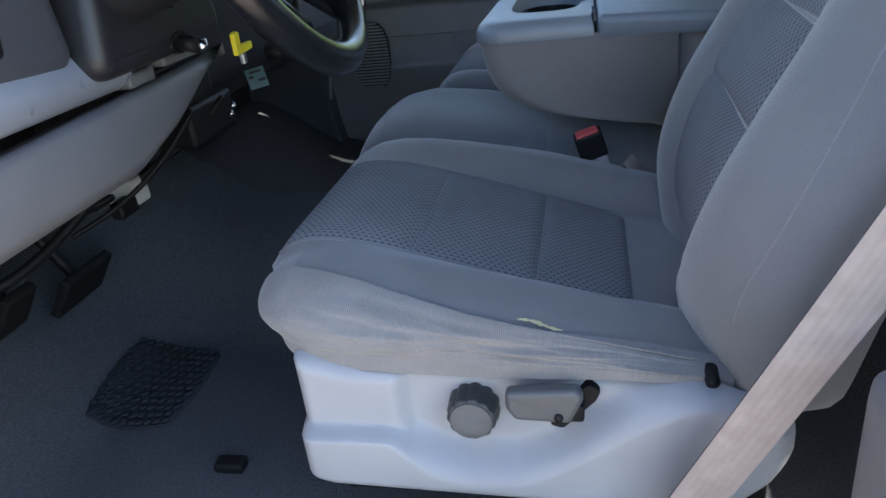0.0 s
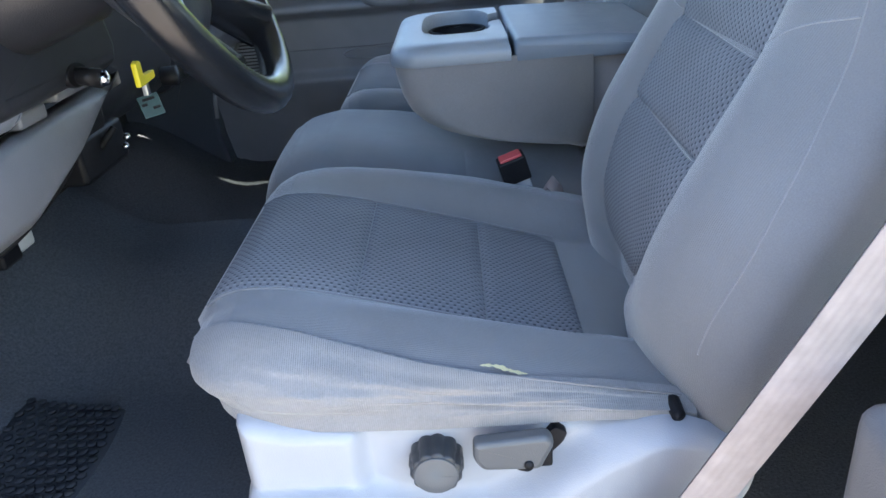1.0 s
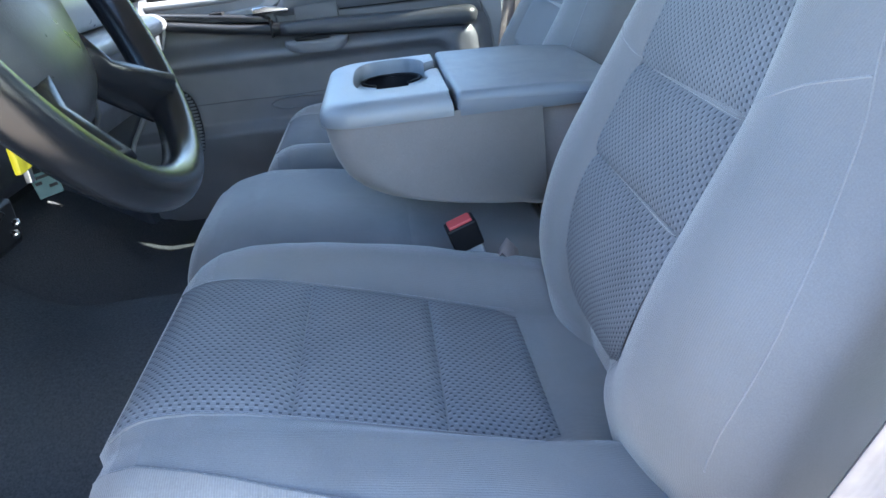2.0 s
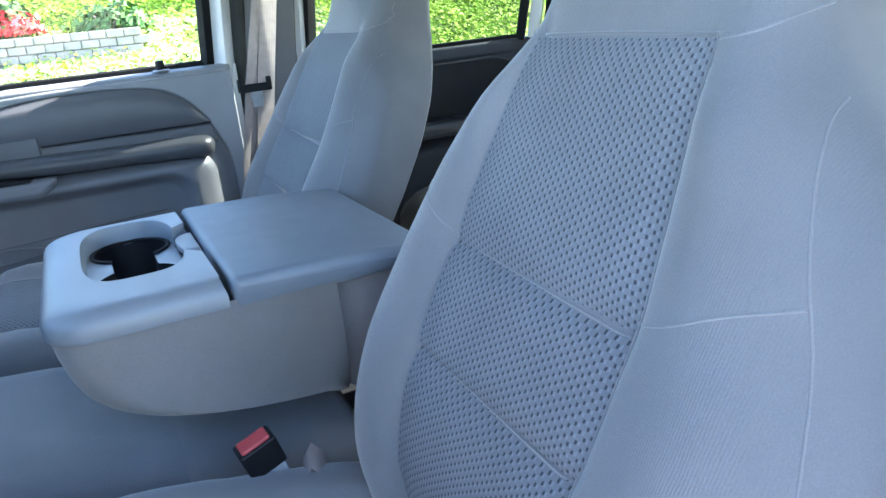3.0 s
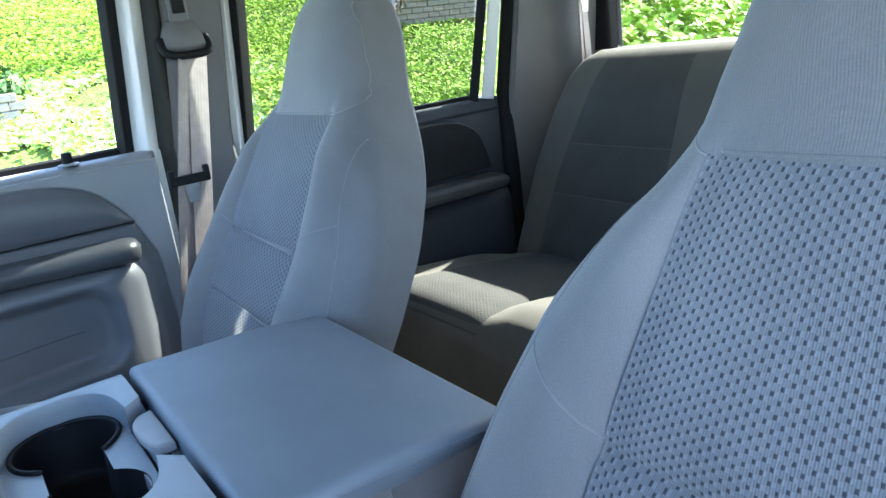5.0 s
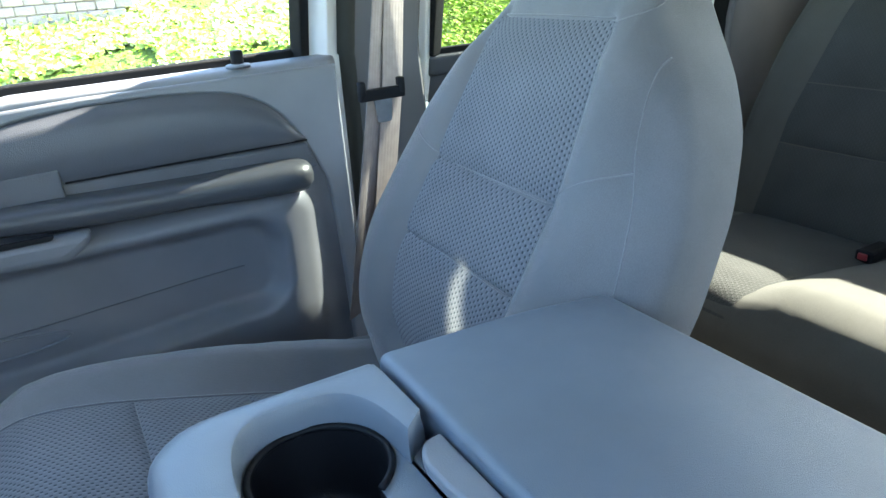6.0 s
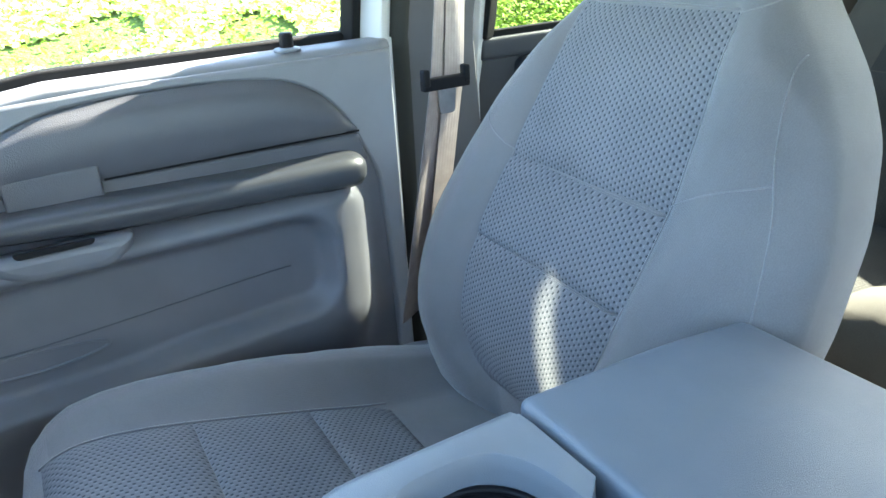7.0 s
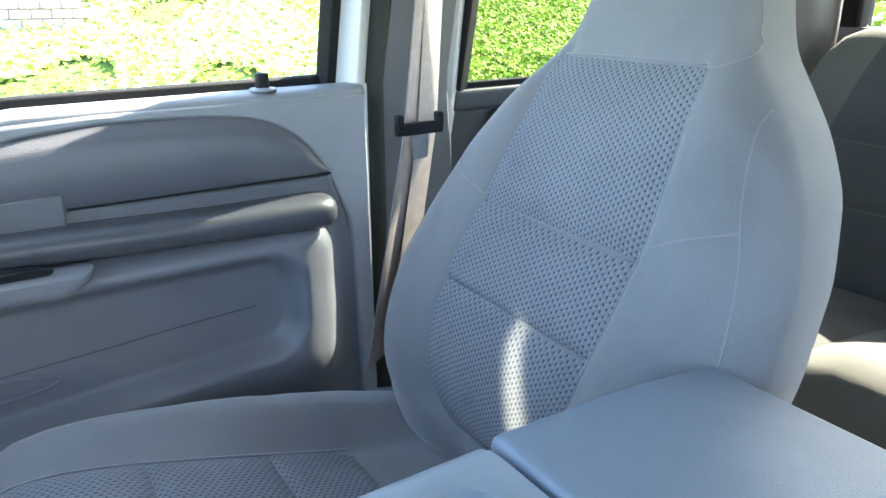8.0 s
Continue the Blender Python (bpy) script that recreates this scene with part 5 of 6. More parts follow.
rput("window_pane", grid(lambda u, v: (0.44 + 0.59 * u + 0.04 * v, 0.855 - 0.06 * v, 0.77 + 0.48 * v), 3, 3), m_glass_dark, "tinted rear door glass")
rput("outer_skin", box(0.45, 1.11, 0.885, 0.90, 0.10, 0.76, 0.005), m_white, "white painted outer door skin")
single("trim_weatherstrip_rear", tube([(1.118, 0.832, 0.22), (1.120, 0.832, 0.55), (1.128, 0.843, 0.78), (1.186, 0.797, 1.25)], 0.021, 10), m_rubber, "black rubber door seal along the rear pillar", "seal", "structure")
seat_belt("rear_belt", (1.315, 0.775, 1.05), (1.335, 0.785, 0.55), 1, "pinkish grey rear seat belt hanging on the pillar", None, 0.09)

# ---- rear bench ----
def rear_unit(name, y0, y1, label, ins):
    b = thing(name, label, "rear seat", (0.8, (y0 + y1) / 2, FLOOR), "rear bench")
    cy, hw = (y0 + y1) / 2, (y1 - y0) / 2
    def pt(nm, bm, mat, lab=""):
        return under(part(nm, bm, mat, b, lab), b)
    ST = [(0.565, 0.92, 0.425, 0.37), (0.570, 0.95, 0.445, 0.33), (0.582, 0.975, 0.462, 0.30), (0.61, 0.99, 0.472, 0.28), (0.66, 1.0, 0.474, 0.27), (0.80, 1.0, 0.458, 0.27), (0.95, 1.0, 0.436, 0.27), (1.12, 0.99, 0.42, 0.28)]
    cols = [[(s[0], s[i]) for s in ST] for i in (1, 2, 3)]
    def top(x, y, lift=0.0):
        w = hw * lerp_table(cols[0], x)
        s = min(0.999, abs(y - cy) / w)
        zt, zb = lerp_table(cols[1], x), lerp_table(cols[2], x)
        gap = min(max(ya - y, y - yb) for ya, yb in ins)
        zt += 0.020 * step(0.0, 0.045, gap) * step(0.565, 0.64, x) * step(1.0, 0.85, x)
        return zb + (zt - zb) * (1 - s ** 6) ** (1 / 6) + lift
    rings = []
    for x in sorted({s[0] for s in ST} | {0.6 + 0.04 * i for i in range(13)}):
        w = hw * lerp_table(cols[0], x)
        ys = [cy + w * (1.35 * a - 0.35 * a ** 3) for a in (-1 + 2 * k / 40 for k in range(41))]
        rings.append([(x, y, top(x, y)) for y in ys] + [(x, cy + w * 0.97 * (1 - 2 * k / 6), lerp_table(cols[2], x) - 0.01) for k in range(7)])
    pt("cushion", loft(rings), m_velour_rear_shade, "grey velour bench cushion, cloth darkened for shade")
    for ya, yb in ins:
        def fi(u, v):
            x, y = 0.5735 + 0.42 * v, ya + (yb - ya) * u
            return (x, y, top(x, y, 0.001 + 0.006 * (1 - (2 * u - 1) ** 8) * (1 - (2 * v - 1) ** 10)))
        pt("cushion_insert", grid(fi, 14, 24, lambda u, v: ((yb - ya) * u, 0.42 * v)), m_woven_rear_shade, "woven cloth cushion insert")
    # backrest
    def face(y, z, lift=0.0):
        w = hw * lerp_table([(0.40, 0.95), (0.60, 1.0), (0.72, 0.985), (0.80, 0.95), (0.835, 0.90), (0.852, 0.82)], z)
        t = lerp_table([(0.40, 0.14), (0.74, 0.135), (0.77, 0.130), (0.795, 0.120), (0.815, 0.105), (0.830, 0.088), (0.841, 0.068), (0.848, 0.047), (0.853, 0.018)], z)
        s = min(0.999, abs(y - cy) / w)
        return 0.985 + (z - 0.42) * 0.55 + t / 2 * (1 - (1 - s ** 5) ** 0.2) + (0.13 - t) * 0.5 - lift, w, t
    rings = []
    for z in [0.40 + 0.03 * i for i in range(13)] + [0.78, 0.795, 0.806, 0.816, 0.825, 0.833, 0.840, 0.845, 0.849, 0.8515, 0.853]:
        _, w, t = face(cy, z)
        ring = []
        for k in range(37):
            a = -1 + 2 * k / 36
            y = cy + w * (1.35 * a - 0.35 * a ** 3)
            ring.append((face(y, z)[0], y, z))
        ring += [(0.985 + (z - 0.42) * 0.55 + t + (0.13 - t) * 0.5, cy + w * 0.93 * (1 - 2 * k / 6), z) for k in range(7)]
        rings.append(ring)
    pt("backrest", loft(rings), m_velour_rear_shade, "grey velour rear backrest, cloth darkened for shade")
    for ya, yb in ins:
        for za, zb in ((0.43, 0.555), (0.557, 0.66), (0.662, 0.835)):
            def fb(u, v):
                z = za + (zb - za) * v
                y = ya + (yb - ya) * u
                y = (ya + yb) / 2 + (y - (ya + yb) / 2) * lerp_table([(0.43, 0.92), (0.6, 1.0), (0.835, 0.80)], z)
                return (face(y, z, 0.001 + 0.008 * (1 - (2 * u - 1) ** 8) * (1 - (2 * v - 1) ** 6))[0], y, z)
            pt("back_insert", grid(fb, 12, 8, lambda u, v: ((yb - ya) * u, za + (zb - za) * v)), m_woven_rear_shade, "woven cloth back insert")
    return b


rear_unit("rear_bench_small", -0.135, 0.735, "wide grey velour rear bench section with woven insert", [(0.325, 0.625)])
rear_unit("rear_bench_wide", -0.735, -0.138, "narrow grey velour rear bench section", [(-0.62, -0.32)])
single("bench_riser", box(0.62, 1.15, -0.72, 0.72, FLOOR - 0.005, 0.28, 0.01), m_black, "dark carpeted riser under the rear bench", "seat base")
rb = thing("rear_buckle", "red-buttoned rear seat belt buckle lying on the bench", "buckle", (0.9, 0.33, 0.45))
under(part("housing", box(0.885, 0.945, 0.318, 0.346, 0.446, 0.466, 0.005), m_black, rb, "black buckle housing"), rb)
under(part("button", box(0.881, 0.888, 0.325, 0.339, 0.452, 0.462, 0.002), m_red, rb, "red release button"), rb)

# ---- front buckle between the seats ----
bk = thing("front_buckle", "seat belt buckle with red release button on a grey stalk", "buckle", (0.07, -0.20, 0.40))
bkm = pose(0.016, -0.212, 0.482, 14, -17, 6)
def buckle_part(nm, bm, mat, lab=""):
    bmesh.ops.transform(bm, matrix=bkm, verts=bm.verts)
    return under(part(nm, bm, mat, bk, lab), bk)
buckle_part("housing", box(-0.0195, 0.0195, -0.011, 0.011, -0.019, 0.020, 0.003), m_black, "black buckle housing")
buckle_part("button", box(-0.0155, 0.0155, -0.008, 0.008, 0.017, 0.0235, 0.002), m_red, "red release button")
buckle_part("stalk", box(-0.0165, 0.0165, -0.008, 0.008, -0.090, -0.017, 0.004), m_base, "pale grey buckle stalk")
tb = thing("folded_webbing", "loose fold of pale seat belt webbing beside the buckle", "webbing", (0.09, -0.19, 0.42))
under(part("webbing", ribbon([(0.050, -0.212, 0.412), (0.056, -0.210, 0.444), (0.066, -0.206, 0.456), (0.078, -0.205, 0.440), (0.086, -0.204, 0.400)], 0.045, 0.003, (0.3, 1, 0)), m_belt, tb), tb)

# ---- driver's belt ----
db = thing("driver_belt", "pinkish grey driver's seat belt running down past the seat", "seat belt", (0.2, -0.74, 0.6))
pts = [Vector((0.385, -0.79, 1.03)).lerp(Vector((0.085, -0.735, 0.325)), k / 20) + Vector((0, -0.012 * math.sin(math.pi * k / 20), 0)) for k in range(21)]
under(part("webbing", ribbon(pts, 0.044, 0.0022, (0.92, 0.15, -0.37)), m_belt, db), db)
under(part("anchor", box(0.065, 0.115, -0.745, -0.725, 0.27, 0.335, 0.006), m_black, db, "black belt anchor"), db)

# ---- dashboard ----
dash = thing("dashboard", "dark grey dashboard with pale lower knee panel partly removed", "dashboard", (-0.6, 0, 0.5))
def dput(nm, bm, mat, lab="", sm=True):
    return under(part(nm, bm, mat, dash, lab, sm), dash)
dput("top_pad", prism(rounded([(-0.98, 0.80), (-0.95, 0.865), (-0.66, 0.870), (-0.575, 0.838), (-0.552, 0.79), (-0.570, 0.732), (-0.90, 0.725)], [0.02, 0.03, 0.06, 0.04, 0.03, 0.02, 0.02]), "y", -0.785, 0.676, 0.035, 5), m_dash_sky, "pale grey dash top")
dput("dash_roll", prism(rounded([(-0.62, 0.682), (-0.565, 0.680), (-0.540, 0.694), (-0.540, 0.712), (-0.562, 0.728), (-0.62, 0.728)], 0.014, 6), "y", 0.195, 0.752, 0.012, 4), m_dash_grey, "grey padded roll across the dash")
dput("lower_dash", prism(rounded([(-0.90, 0.715), (-0.578, 0.715), (-0.575, 0.60), (-0.60, 0.54), (-0.90, 0.50)], 0.02), "y", 0.20, 0.765, 0.015, 3), m_dash, "dark glovebox side of the dash")
dput("glovebox_lid", prism(rounded([(-0.575, 0.712), (-0.562, 0.712), (-0.560, 0.60), (-0.580, 0.555), (-0.592, 0.56), (-0.575, 0.60)], 0.004), "y", 0.27, 0.74, 0.004, 2), m_dash_blue, "slate glovebox lid")
dput("radio_panel", prism(rounded([(-0.90, 0.72), (-0.560, 0.74), (-0.575, 0.58), (-0.64, 0.53), (-0.90, 0.50)], 0.03), "y", -0.17, 0.19, 0.015, 3), m_dash, "dark centre stack")
dput("cluster_hood", prism(rounded([(-0.75, 0.72), (-0.50, 0.72), (-0.47, 0.80), (-0.47, 0.875), (-0.60, 0.895), (-0.75, 0.88)], 0.03), "y", -0.70, -0.15, 0.03, 3), m_dash, "dark instrument cluster hood")
dput("knee_pad", prism(rounded([(-0.60, 0.672), (-0.462, 0.664), (-0.444, 0.690), (-0.462, 0.722), (-0.60, 0.734)], [0.01, 0.016, 0.022, 0.02, 0.01], 6), "y", -0.80, -0.488, 0.03, 5), m_dash_sky, "rounded pale grey pad above the knee panel")
kn = []
for k in range(25):
    y = -0.80 + 0.50 * k / 24
    zt = 0.648 + 0.018 * k / 24
    zb = lerp_table([(-0.8, 0.570), (-0.52, 0.574), (-0.47, 0.588), (-0.42, 0.602), (-0.35, 0.634), (-0.30, 0.655)], y)
    kn.append([(-0.466, y, zt), (-0.452, y, zt - 0.006), (-0.452, y, zb + 0.02), (-0.470, y, zb), (-0.50, y, zb - 0.008), (-0.50, y, zb + 0.004), (-0.482, y, zb + 0.012), (-0.482, y, zt)])
dput("knee_panel", loft(kn), m_dash_grey, "pale grey lower knee panel")
dput("column_bracket", box(-0.62, -0.50, -0.46, -0.26, 0.60, 0.66, 0.012), m_black, "black steering column bracket")
pn = rounded([(-0.590, 0.700), (-0.575, 0.684), (-0.345, 0.688), (-0.335, 0.71), (-0.36, 0.80), (-0.57, 0.80)], 0.012)
cp = dput("column_panel", prism(pn, "x", -0.50, -0.425, 0.018, 5), m_dash, "dark smooth panel under the instruments")
part("lever_hole", prism([(-0.447 + 0.021 * math.cos(a), 0.699 + 0.012 * math.sin(a)) for a in (2 * math.pi * k / 24 for k in range(24))], "x", -0.430, -0.4235, 0.001, 1), m_black, cp, "dark oval opening")
part("stalk_bezel", prism(rounded([(-0.495, 0.744), (-0.449, 0.735), (-0.443, 0.759), (-0.489, 0.768)], 0.003), "x", -0.430, -0.420, 0.002, 1), m_black, cp, "black stalk bezel")
dput("dash_face", prism(rounded([(-0.795, 0.716), (-0.60, 0.700), (-0.585, 0.715), (-0.60, 0.82), (-0.795, 0.82)], 0.012), "x", -0.52, -0.450, 0.014, 4), m_dash_blue, "slate dash face beside the column")
part("switch_bezel", prism(rounded([(-0.755, 0.735), (-0.675, 0.728), (-0.668, 0.775), (-0.748, 0.782)], 0.006), "x", -0.456, -0.4475, 0.002, 1), m_black, cp, "dark switch bezel")
dput("bracket_tab", box(-0.52, -0.46, -0.505, -0.455, 0.662, 0.678, 0.004), m_dash_grey, "grey bracket tab")
dput("bracket_tab", box(-0.52, -0.455, -0.44, -0.36, 0.672, 0.684, 0.004), m_dash_grey, "grey bracket tab")
dput("side_panel", prism(rounded([(-0.90, 0.50), (-0.90, 0.86), (-0.62, 0.86), (-0.55, 0.78), (-0.54, 0.70), (-0.62, 0.55)], 0.02), "y", -0.80, -0.76, 0.008, 2), m_dash_grey, "grey end panel of the dash")
dput("air_vent", box(-0.590, -0.5495, 0.585, 0.655, 0.762, 0.812, 0.006), m_black, "black air vent")
for k in range(5):
    dput("vent_slat", box(-0.555, -0.5470, 0.590, 0.650, 0.768 + 0.0088 * k, 0.7705 + 0.0088 * k, 0.0), m_dash_grey, "")
# loose wiring under the dash
for k, (a, b, r) in enumerate((((-0.56, -0.20, 0.60), (-0.70, -0.34, 0.46), 0.006), ((-0.55, -0.26, 0.58), (-0.68, -0.42, 0.45), 0.004), ((-0.54, -0.18, 0.58), (-0.66, -0.30, 0.50), 0.005), ((-0.60, -0.36, 0.55), (-0.72, -0.55, 0.44), 0.007), ((-0.55, -0.30, 0.60), (-0.62, -0.62, 0.52), 0.005))):
    a, b = Vector(a), Vector(b)
    pp = [a.lerp(b, t / 12) + Vector((0.01 * math.sin(5 * t / 12 + k), 0.012 * math.cos(4 * t / 12 + 2 * k), -0.03 * math.sin(math.pi * t / 12))) for t in range(13)]
    dput("cable", tube(pp, r, 7), m_black, "black wiring under the dash")
dput("module", box(-0.70, -0.55, -0.26, -0.12, 0.52, 0.58, 0.008), m_black, "black module under the dash")
for yy in (-0.205, -0.215):
    dput("bolt", lathe([(0, 0), (0.005, 0), (0.005, 0.006), (0, 0.008)], (-0.512, yy, 0.575 + (yy + 0.2)), "x", 10), m_chrome, "bright bolt head")
con = thing("connector", "pale plastic wiring connector hanging under the dash", "connector", (-0.656, -0.298, 0.469))
under(part("plug", box(-0.680, -0.635, -0.320, -0.278, 0.455, 0.496, 0.006), m_grey_conn, con), con)
under(part("socket", box(-0.655, -0.635, -0.355, -0.312, 0.450, 0.475, 0.005), m_black, con), con)
chip = thing("circuit_board", "small green circuit board hanging below the steering column", "circuit board", (-0.515, -0.142, 0.605))
bmc = box(-0.0015, 0.0015, -0.015, 0.015, -0.016, 0.016, 0.0008)
bmesh.ops.transform(bmc, matrix=pose(-0.498, -0.128, 0.592, 8, -14, -62), verts=bmc.verts)
under(part("board", bmc, m_board, chip), chip)
for dy, dz, sy in ((-0.008, 0.003, 0.004), (0.007, -0.004, 0.005), (0.0, 0.010, 0.009)):
    bmc = box(0.001, 0.004, dy - sy, dy + sy, dz - 0.002, dz + 0.002, 0.0005)
    bmesh.ops.transform(bmc, matrix=pose(-0.498, -0.128, 0.592, 8, -14, -62), verts=bmc.verts)
    under(part("chip", bmc, m_black, chip, "dark component"), chip)
yk = thing("yellow_clip", "bright yellow plastic clip by the ignition", "clip", (-0.396, -0.36, 0.68))
bmc = merge(prism(rounded([(-0.380, 0.668), (-0.366, 0.668), (-0.366, 0.694), (-0.373, 0.696), (-0.380, 0.694)], 0.002), "x", -0.400, -0.394, 0.001, 1), prism(rounded([(-0.370, 0.668), (-0.336, 0.670), (-0.336, 0.679), (-0.370, 0.679)], 0.002), "x", -0.400, -0.394, 0.001, 1))
under(part("clip", bmc, m_yellow, yk), yk)
under(part("stem", box(-0.402, -0.396, -0.362, -0.354, 0.655, 0.670, 0.001), m_steel, yk, "steel stem"), yk)

# ---- steering wheel and column ----
WC, WT, WY, WR = Vector((-0.298, -0.492, 0.842)), radians(24.4), 0.098, 0.1815
wdown, wright = Vector((math.sin(WT) * math.cos(WY), math.sin(WT) * math.sin(WY), -math.cos(WT))), Vector((-math.sin(WY), math.cos(WY), 0))
wn_ = Vector((math.cos(WT) * math.cos(WY), math.cos(WT) * math.sin(WY), math.sin(WT)))
wheel = thing("steering_wheel", "black leather steering wheel with grey hub", "steering wheel", WC)
def wput(nm, bm, mat, lab=""):
    return under(part(nm, bm, mat, wheel, lab), wheel)
wput("rim", tube([WC + WR * (math.cos(a) * wright + math.sin(a) * wdown) for a in (2 * math.pi * k / 64 for k in range(64))], 0.0165, 16, True), m_wheel, "black leather rim")
hub = lathe([(0.0, 0.030), (0.07, 0.026), (0.100, 0.016), (0.114, 0.002), (0.116, -0.012), (0.08, -0.03), (0.0, -0.04)], (0, 0, 0), "z", 40)
bmesh.ops.transform(hub, matrix=Matrix.Translation(WC - wn_ * 0.03) @ wn_.to_track_quat("Z", "Y").to_matrix().to_4x4(), verts=hub.verts)
wput("hub", hub, m_hub, "grey airbag hub")
for ang in (50, 130):
    a = radians(ang)
    d = math.cos(a) * wright + math.sin(a) * wdown
    wput("spoke", tube([WC - wn_ * 0.03 + d * 0.06, WC - wn_ * 0.022 + d * 0.12, WC + d * (WR - 0.006)], lambda t: 0.024 - 0.006 * math.sin(math.pi * t), 10, flat=0.5), m_wheel, "dark wheel spoke")
column = thing("steering_column", "dark plastic steering column shroud with stalk", "steering column", WC - wn_ * 0.1)
cb = lathe([(0.0, -0.26), (0.060, -0.25), (0.072, -0.16), (0.068, -0.08), (0.050, -0.055), (0.0, -0.05)], (0, 0, 0), "z", 28)
bmesh.ops.transform(cb, matrix=Matrix.Translation(WC) @ (wn_ * 0.92 + Vector((0, 0, -0.14))).to_track_quat("Z", "Y").to_matrix().to_4x4(), verts=cb.verts)
under(part("shroud", cb, m_dash, column, "dark column shroud"), column)
under(part("stalk", tube([(-0.44, -0.445, 0.700), (-0.415, -0.448, 0.697), (-0.400, -0.450, 0.694)], lambda t: 0.0085 + 0.001 * t, 12), m_black, column, "black tilt lever"), column)
under(part("gear_stalk", tube([(-0.425, -0.430, 0.750), (-0.40, -0.44, 0.77), (-0.36, -0.46, 0.81)], 0.009, 10), m_black, column, "black stalk"), column)
under(part("stalk_tip", lathe([(0, 0), (0.008, 0.0), (0.007, 0.006), (0, 0.008)], (-0.400, -0.450, 0.694), "x", 14), m_chrome, column, "pale lever tip"), column)
under(part("ignition", lathe([(0, 0.0), (0.014, 0.0), (0.014, 0.02), (0, 0.022)], (-0.47, -0.128, 0.632), "x", 16), m_black, column, "black ignition lock"), column)

# ---- driver's footwell ----
pad = thing("heel_pad", "dimpled black rubber heel pad moulded into the carpet", "floor mat", (-0.64, -0.38, FLOOR))
HP = [Vector(q) for q in ((-0.716, -0.300), (-0.556, -0.306), (-0.551, -0.510), (-0.695, -0.512))]


def on_pad(u, v, lift):
    """A point of the pad, its corners rounded, lying on the carpet."""
    a, b = 2 * u - 1, 2 * v - 1
    a, b = a * math.sqrt(1 - 0.22 * b * b), b * math.sqrt(1 - 0.22 * a * a)
    q = HP[0].lerp(HP[1], (a + 1) / 2).lerp(HP[3].lerp(HP[2], (a + 1) / 2), (b + 1) / 2)
    return Vector((q.x, q.y, floor_z(q.x, q.y) + lift))


under(part("pad", grid(lambda u, v: on_pad(u, v, -0.003 + 0.0085 * (1 - max(abs(2 * u - 1), abs(2 * v - 1)) ** 14)), 28, 28), m_mat, pad), pad)
nub_me = mesh_of("nub", lathe([(0.0072, 0.0), (0.006, 0.0025), (0.0, 0.003)], (0, 0, 0), "z", 6), m_mat)
for i in range(10):
    for j in range(12):
        nb = new("nub", nub_me)
        nb.parent = pad
        under(nb, pad)
        nb.matrix_basis = Matrix.Translation(on_pad((i + 0.75 + 0.4 * (j % 2)) / 11.0, (j + 0.8) / 12.6, 0.0052))
for nm, at, w, lab in (("brake_pedal", (-0.75, -0.345, 0.345), 0.11, "black rubber brake pedal"), ("parking_brake_pedal", (-0.76, -0.47, 0.37), 0.06, "black parking brake pedal")):
    p = thing(nm, lab, "pedal", at)
    b1 = box(-0.008, 0.008, -w / 2, w / 2, -0.035, 0.035, 0.005)
    bmesh.ops.transform(b1, matrix=pose(*at, 0, 35, 0), verts=b1.verts)
    under(part("pad", b1, m_rubber, p), p)
    under(part("arm", tube([at, (at[0] - 0.05, at[1], at[2] + 0.08), (at[0] - 0.06, at[1], at[2] + 0.28)], 0.009, 8), m_black, p, "steel pedal arm"), p)
clipf = thing("seat_rail_cover", "small black plastic cover clip on the carpet", "clip", (-0.43, -0.57, FLOOR))
under(part("cover", box(-0.450, -0.412, -0.580, -0.558, FLOOR - 0.002, FLOOR + 0.013, 0.005), m_black, clipf), clipf)

# ---- open driver's door ----
dd = thing("driver_door", "white driver's door standing wide open with grey trim", "car door", (-0.66, -0.88, 0.1))
ddm = pose(-0.66, -0.88, 0, 0, 0, -66)
def ddput(nm, bm, mat, lab="", sm=True):
    bmesh.ops.transform(bm, matrix=ddm, verts=bm.verts)
    return under(part(nm, bm, mat, dd, lab, sm), dd)
ddput("outer_skin", box(0.0, 0.95, -0.09, -0.05, 0.05, 0.78, 0.015), m_white, "white painted door skin")
ddput("inner_panel", box(0.01, 0.93, -0.05, 0.03, 0.12, 0.79, 0.02, 3), m_door, "grey door trim")
for x0, x1, z0, z1 in ((0.0, 0.36, 0.76, 1.27), (0.90, 0.94, 0.76, 1.27)):
    ddput("window_frame", tube([(x0, -0.05, z0), (x1, -0.05 + 0.06, z1)], 0.02, 8), m_white, "white window frame")
ddput("window_frame", tube([(0.36, 0.01, 1.27), (0.94, 0.01, 1.27)], 0.02, 8), m_white, "white window frame")
# left rear door, closed
ld = thing("rear_door", "closed rear door on the driver's side", "car door", (0.8, -0.85, FLOOR))
under(part("door_panel", box(0.46, 1.11, -0.90, -0.835, 0.10, 0.775, 0.02), m_door, ld, "grey door trim"), ld)
for xa, xb in ((0.45, 0.49), (1.06, 1.13)):
    under(part("window_frame", tube([(xa, -0.85, 0.77), (xb, -0.79, 1.26)], 0.02, 8), m_white, ld, "white window frame"), ld)
# out of view; its deep tint serves to darken the rear cabin
under(part("window_pane", grid(lambda u, v: (0.47 + 0.59 * u + 0.05 * v, -0.855 + 0.06 * v, 0.77 + 0.48 * v), 3, 3), m_glass_light_cut, ld, "tinted rear door glass"), ld)


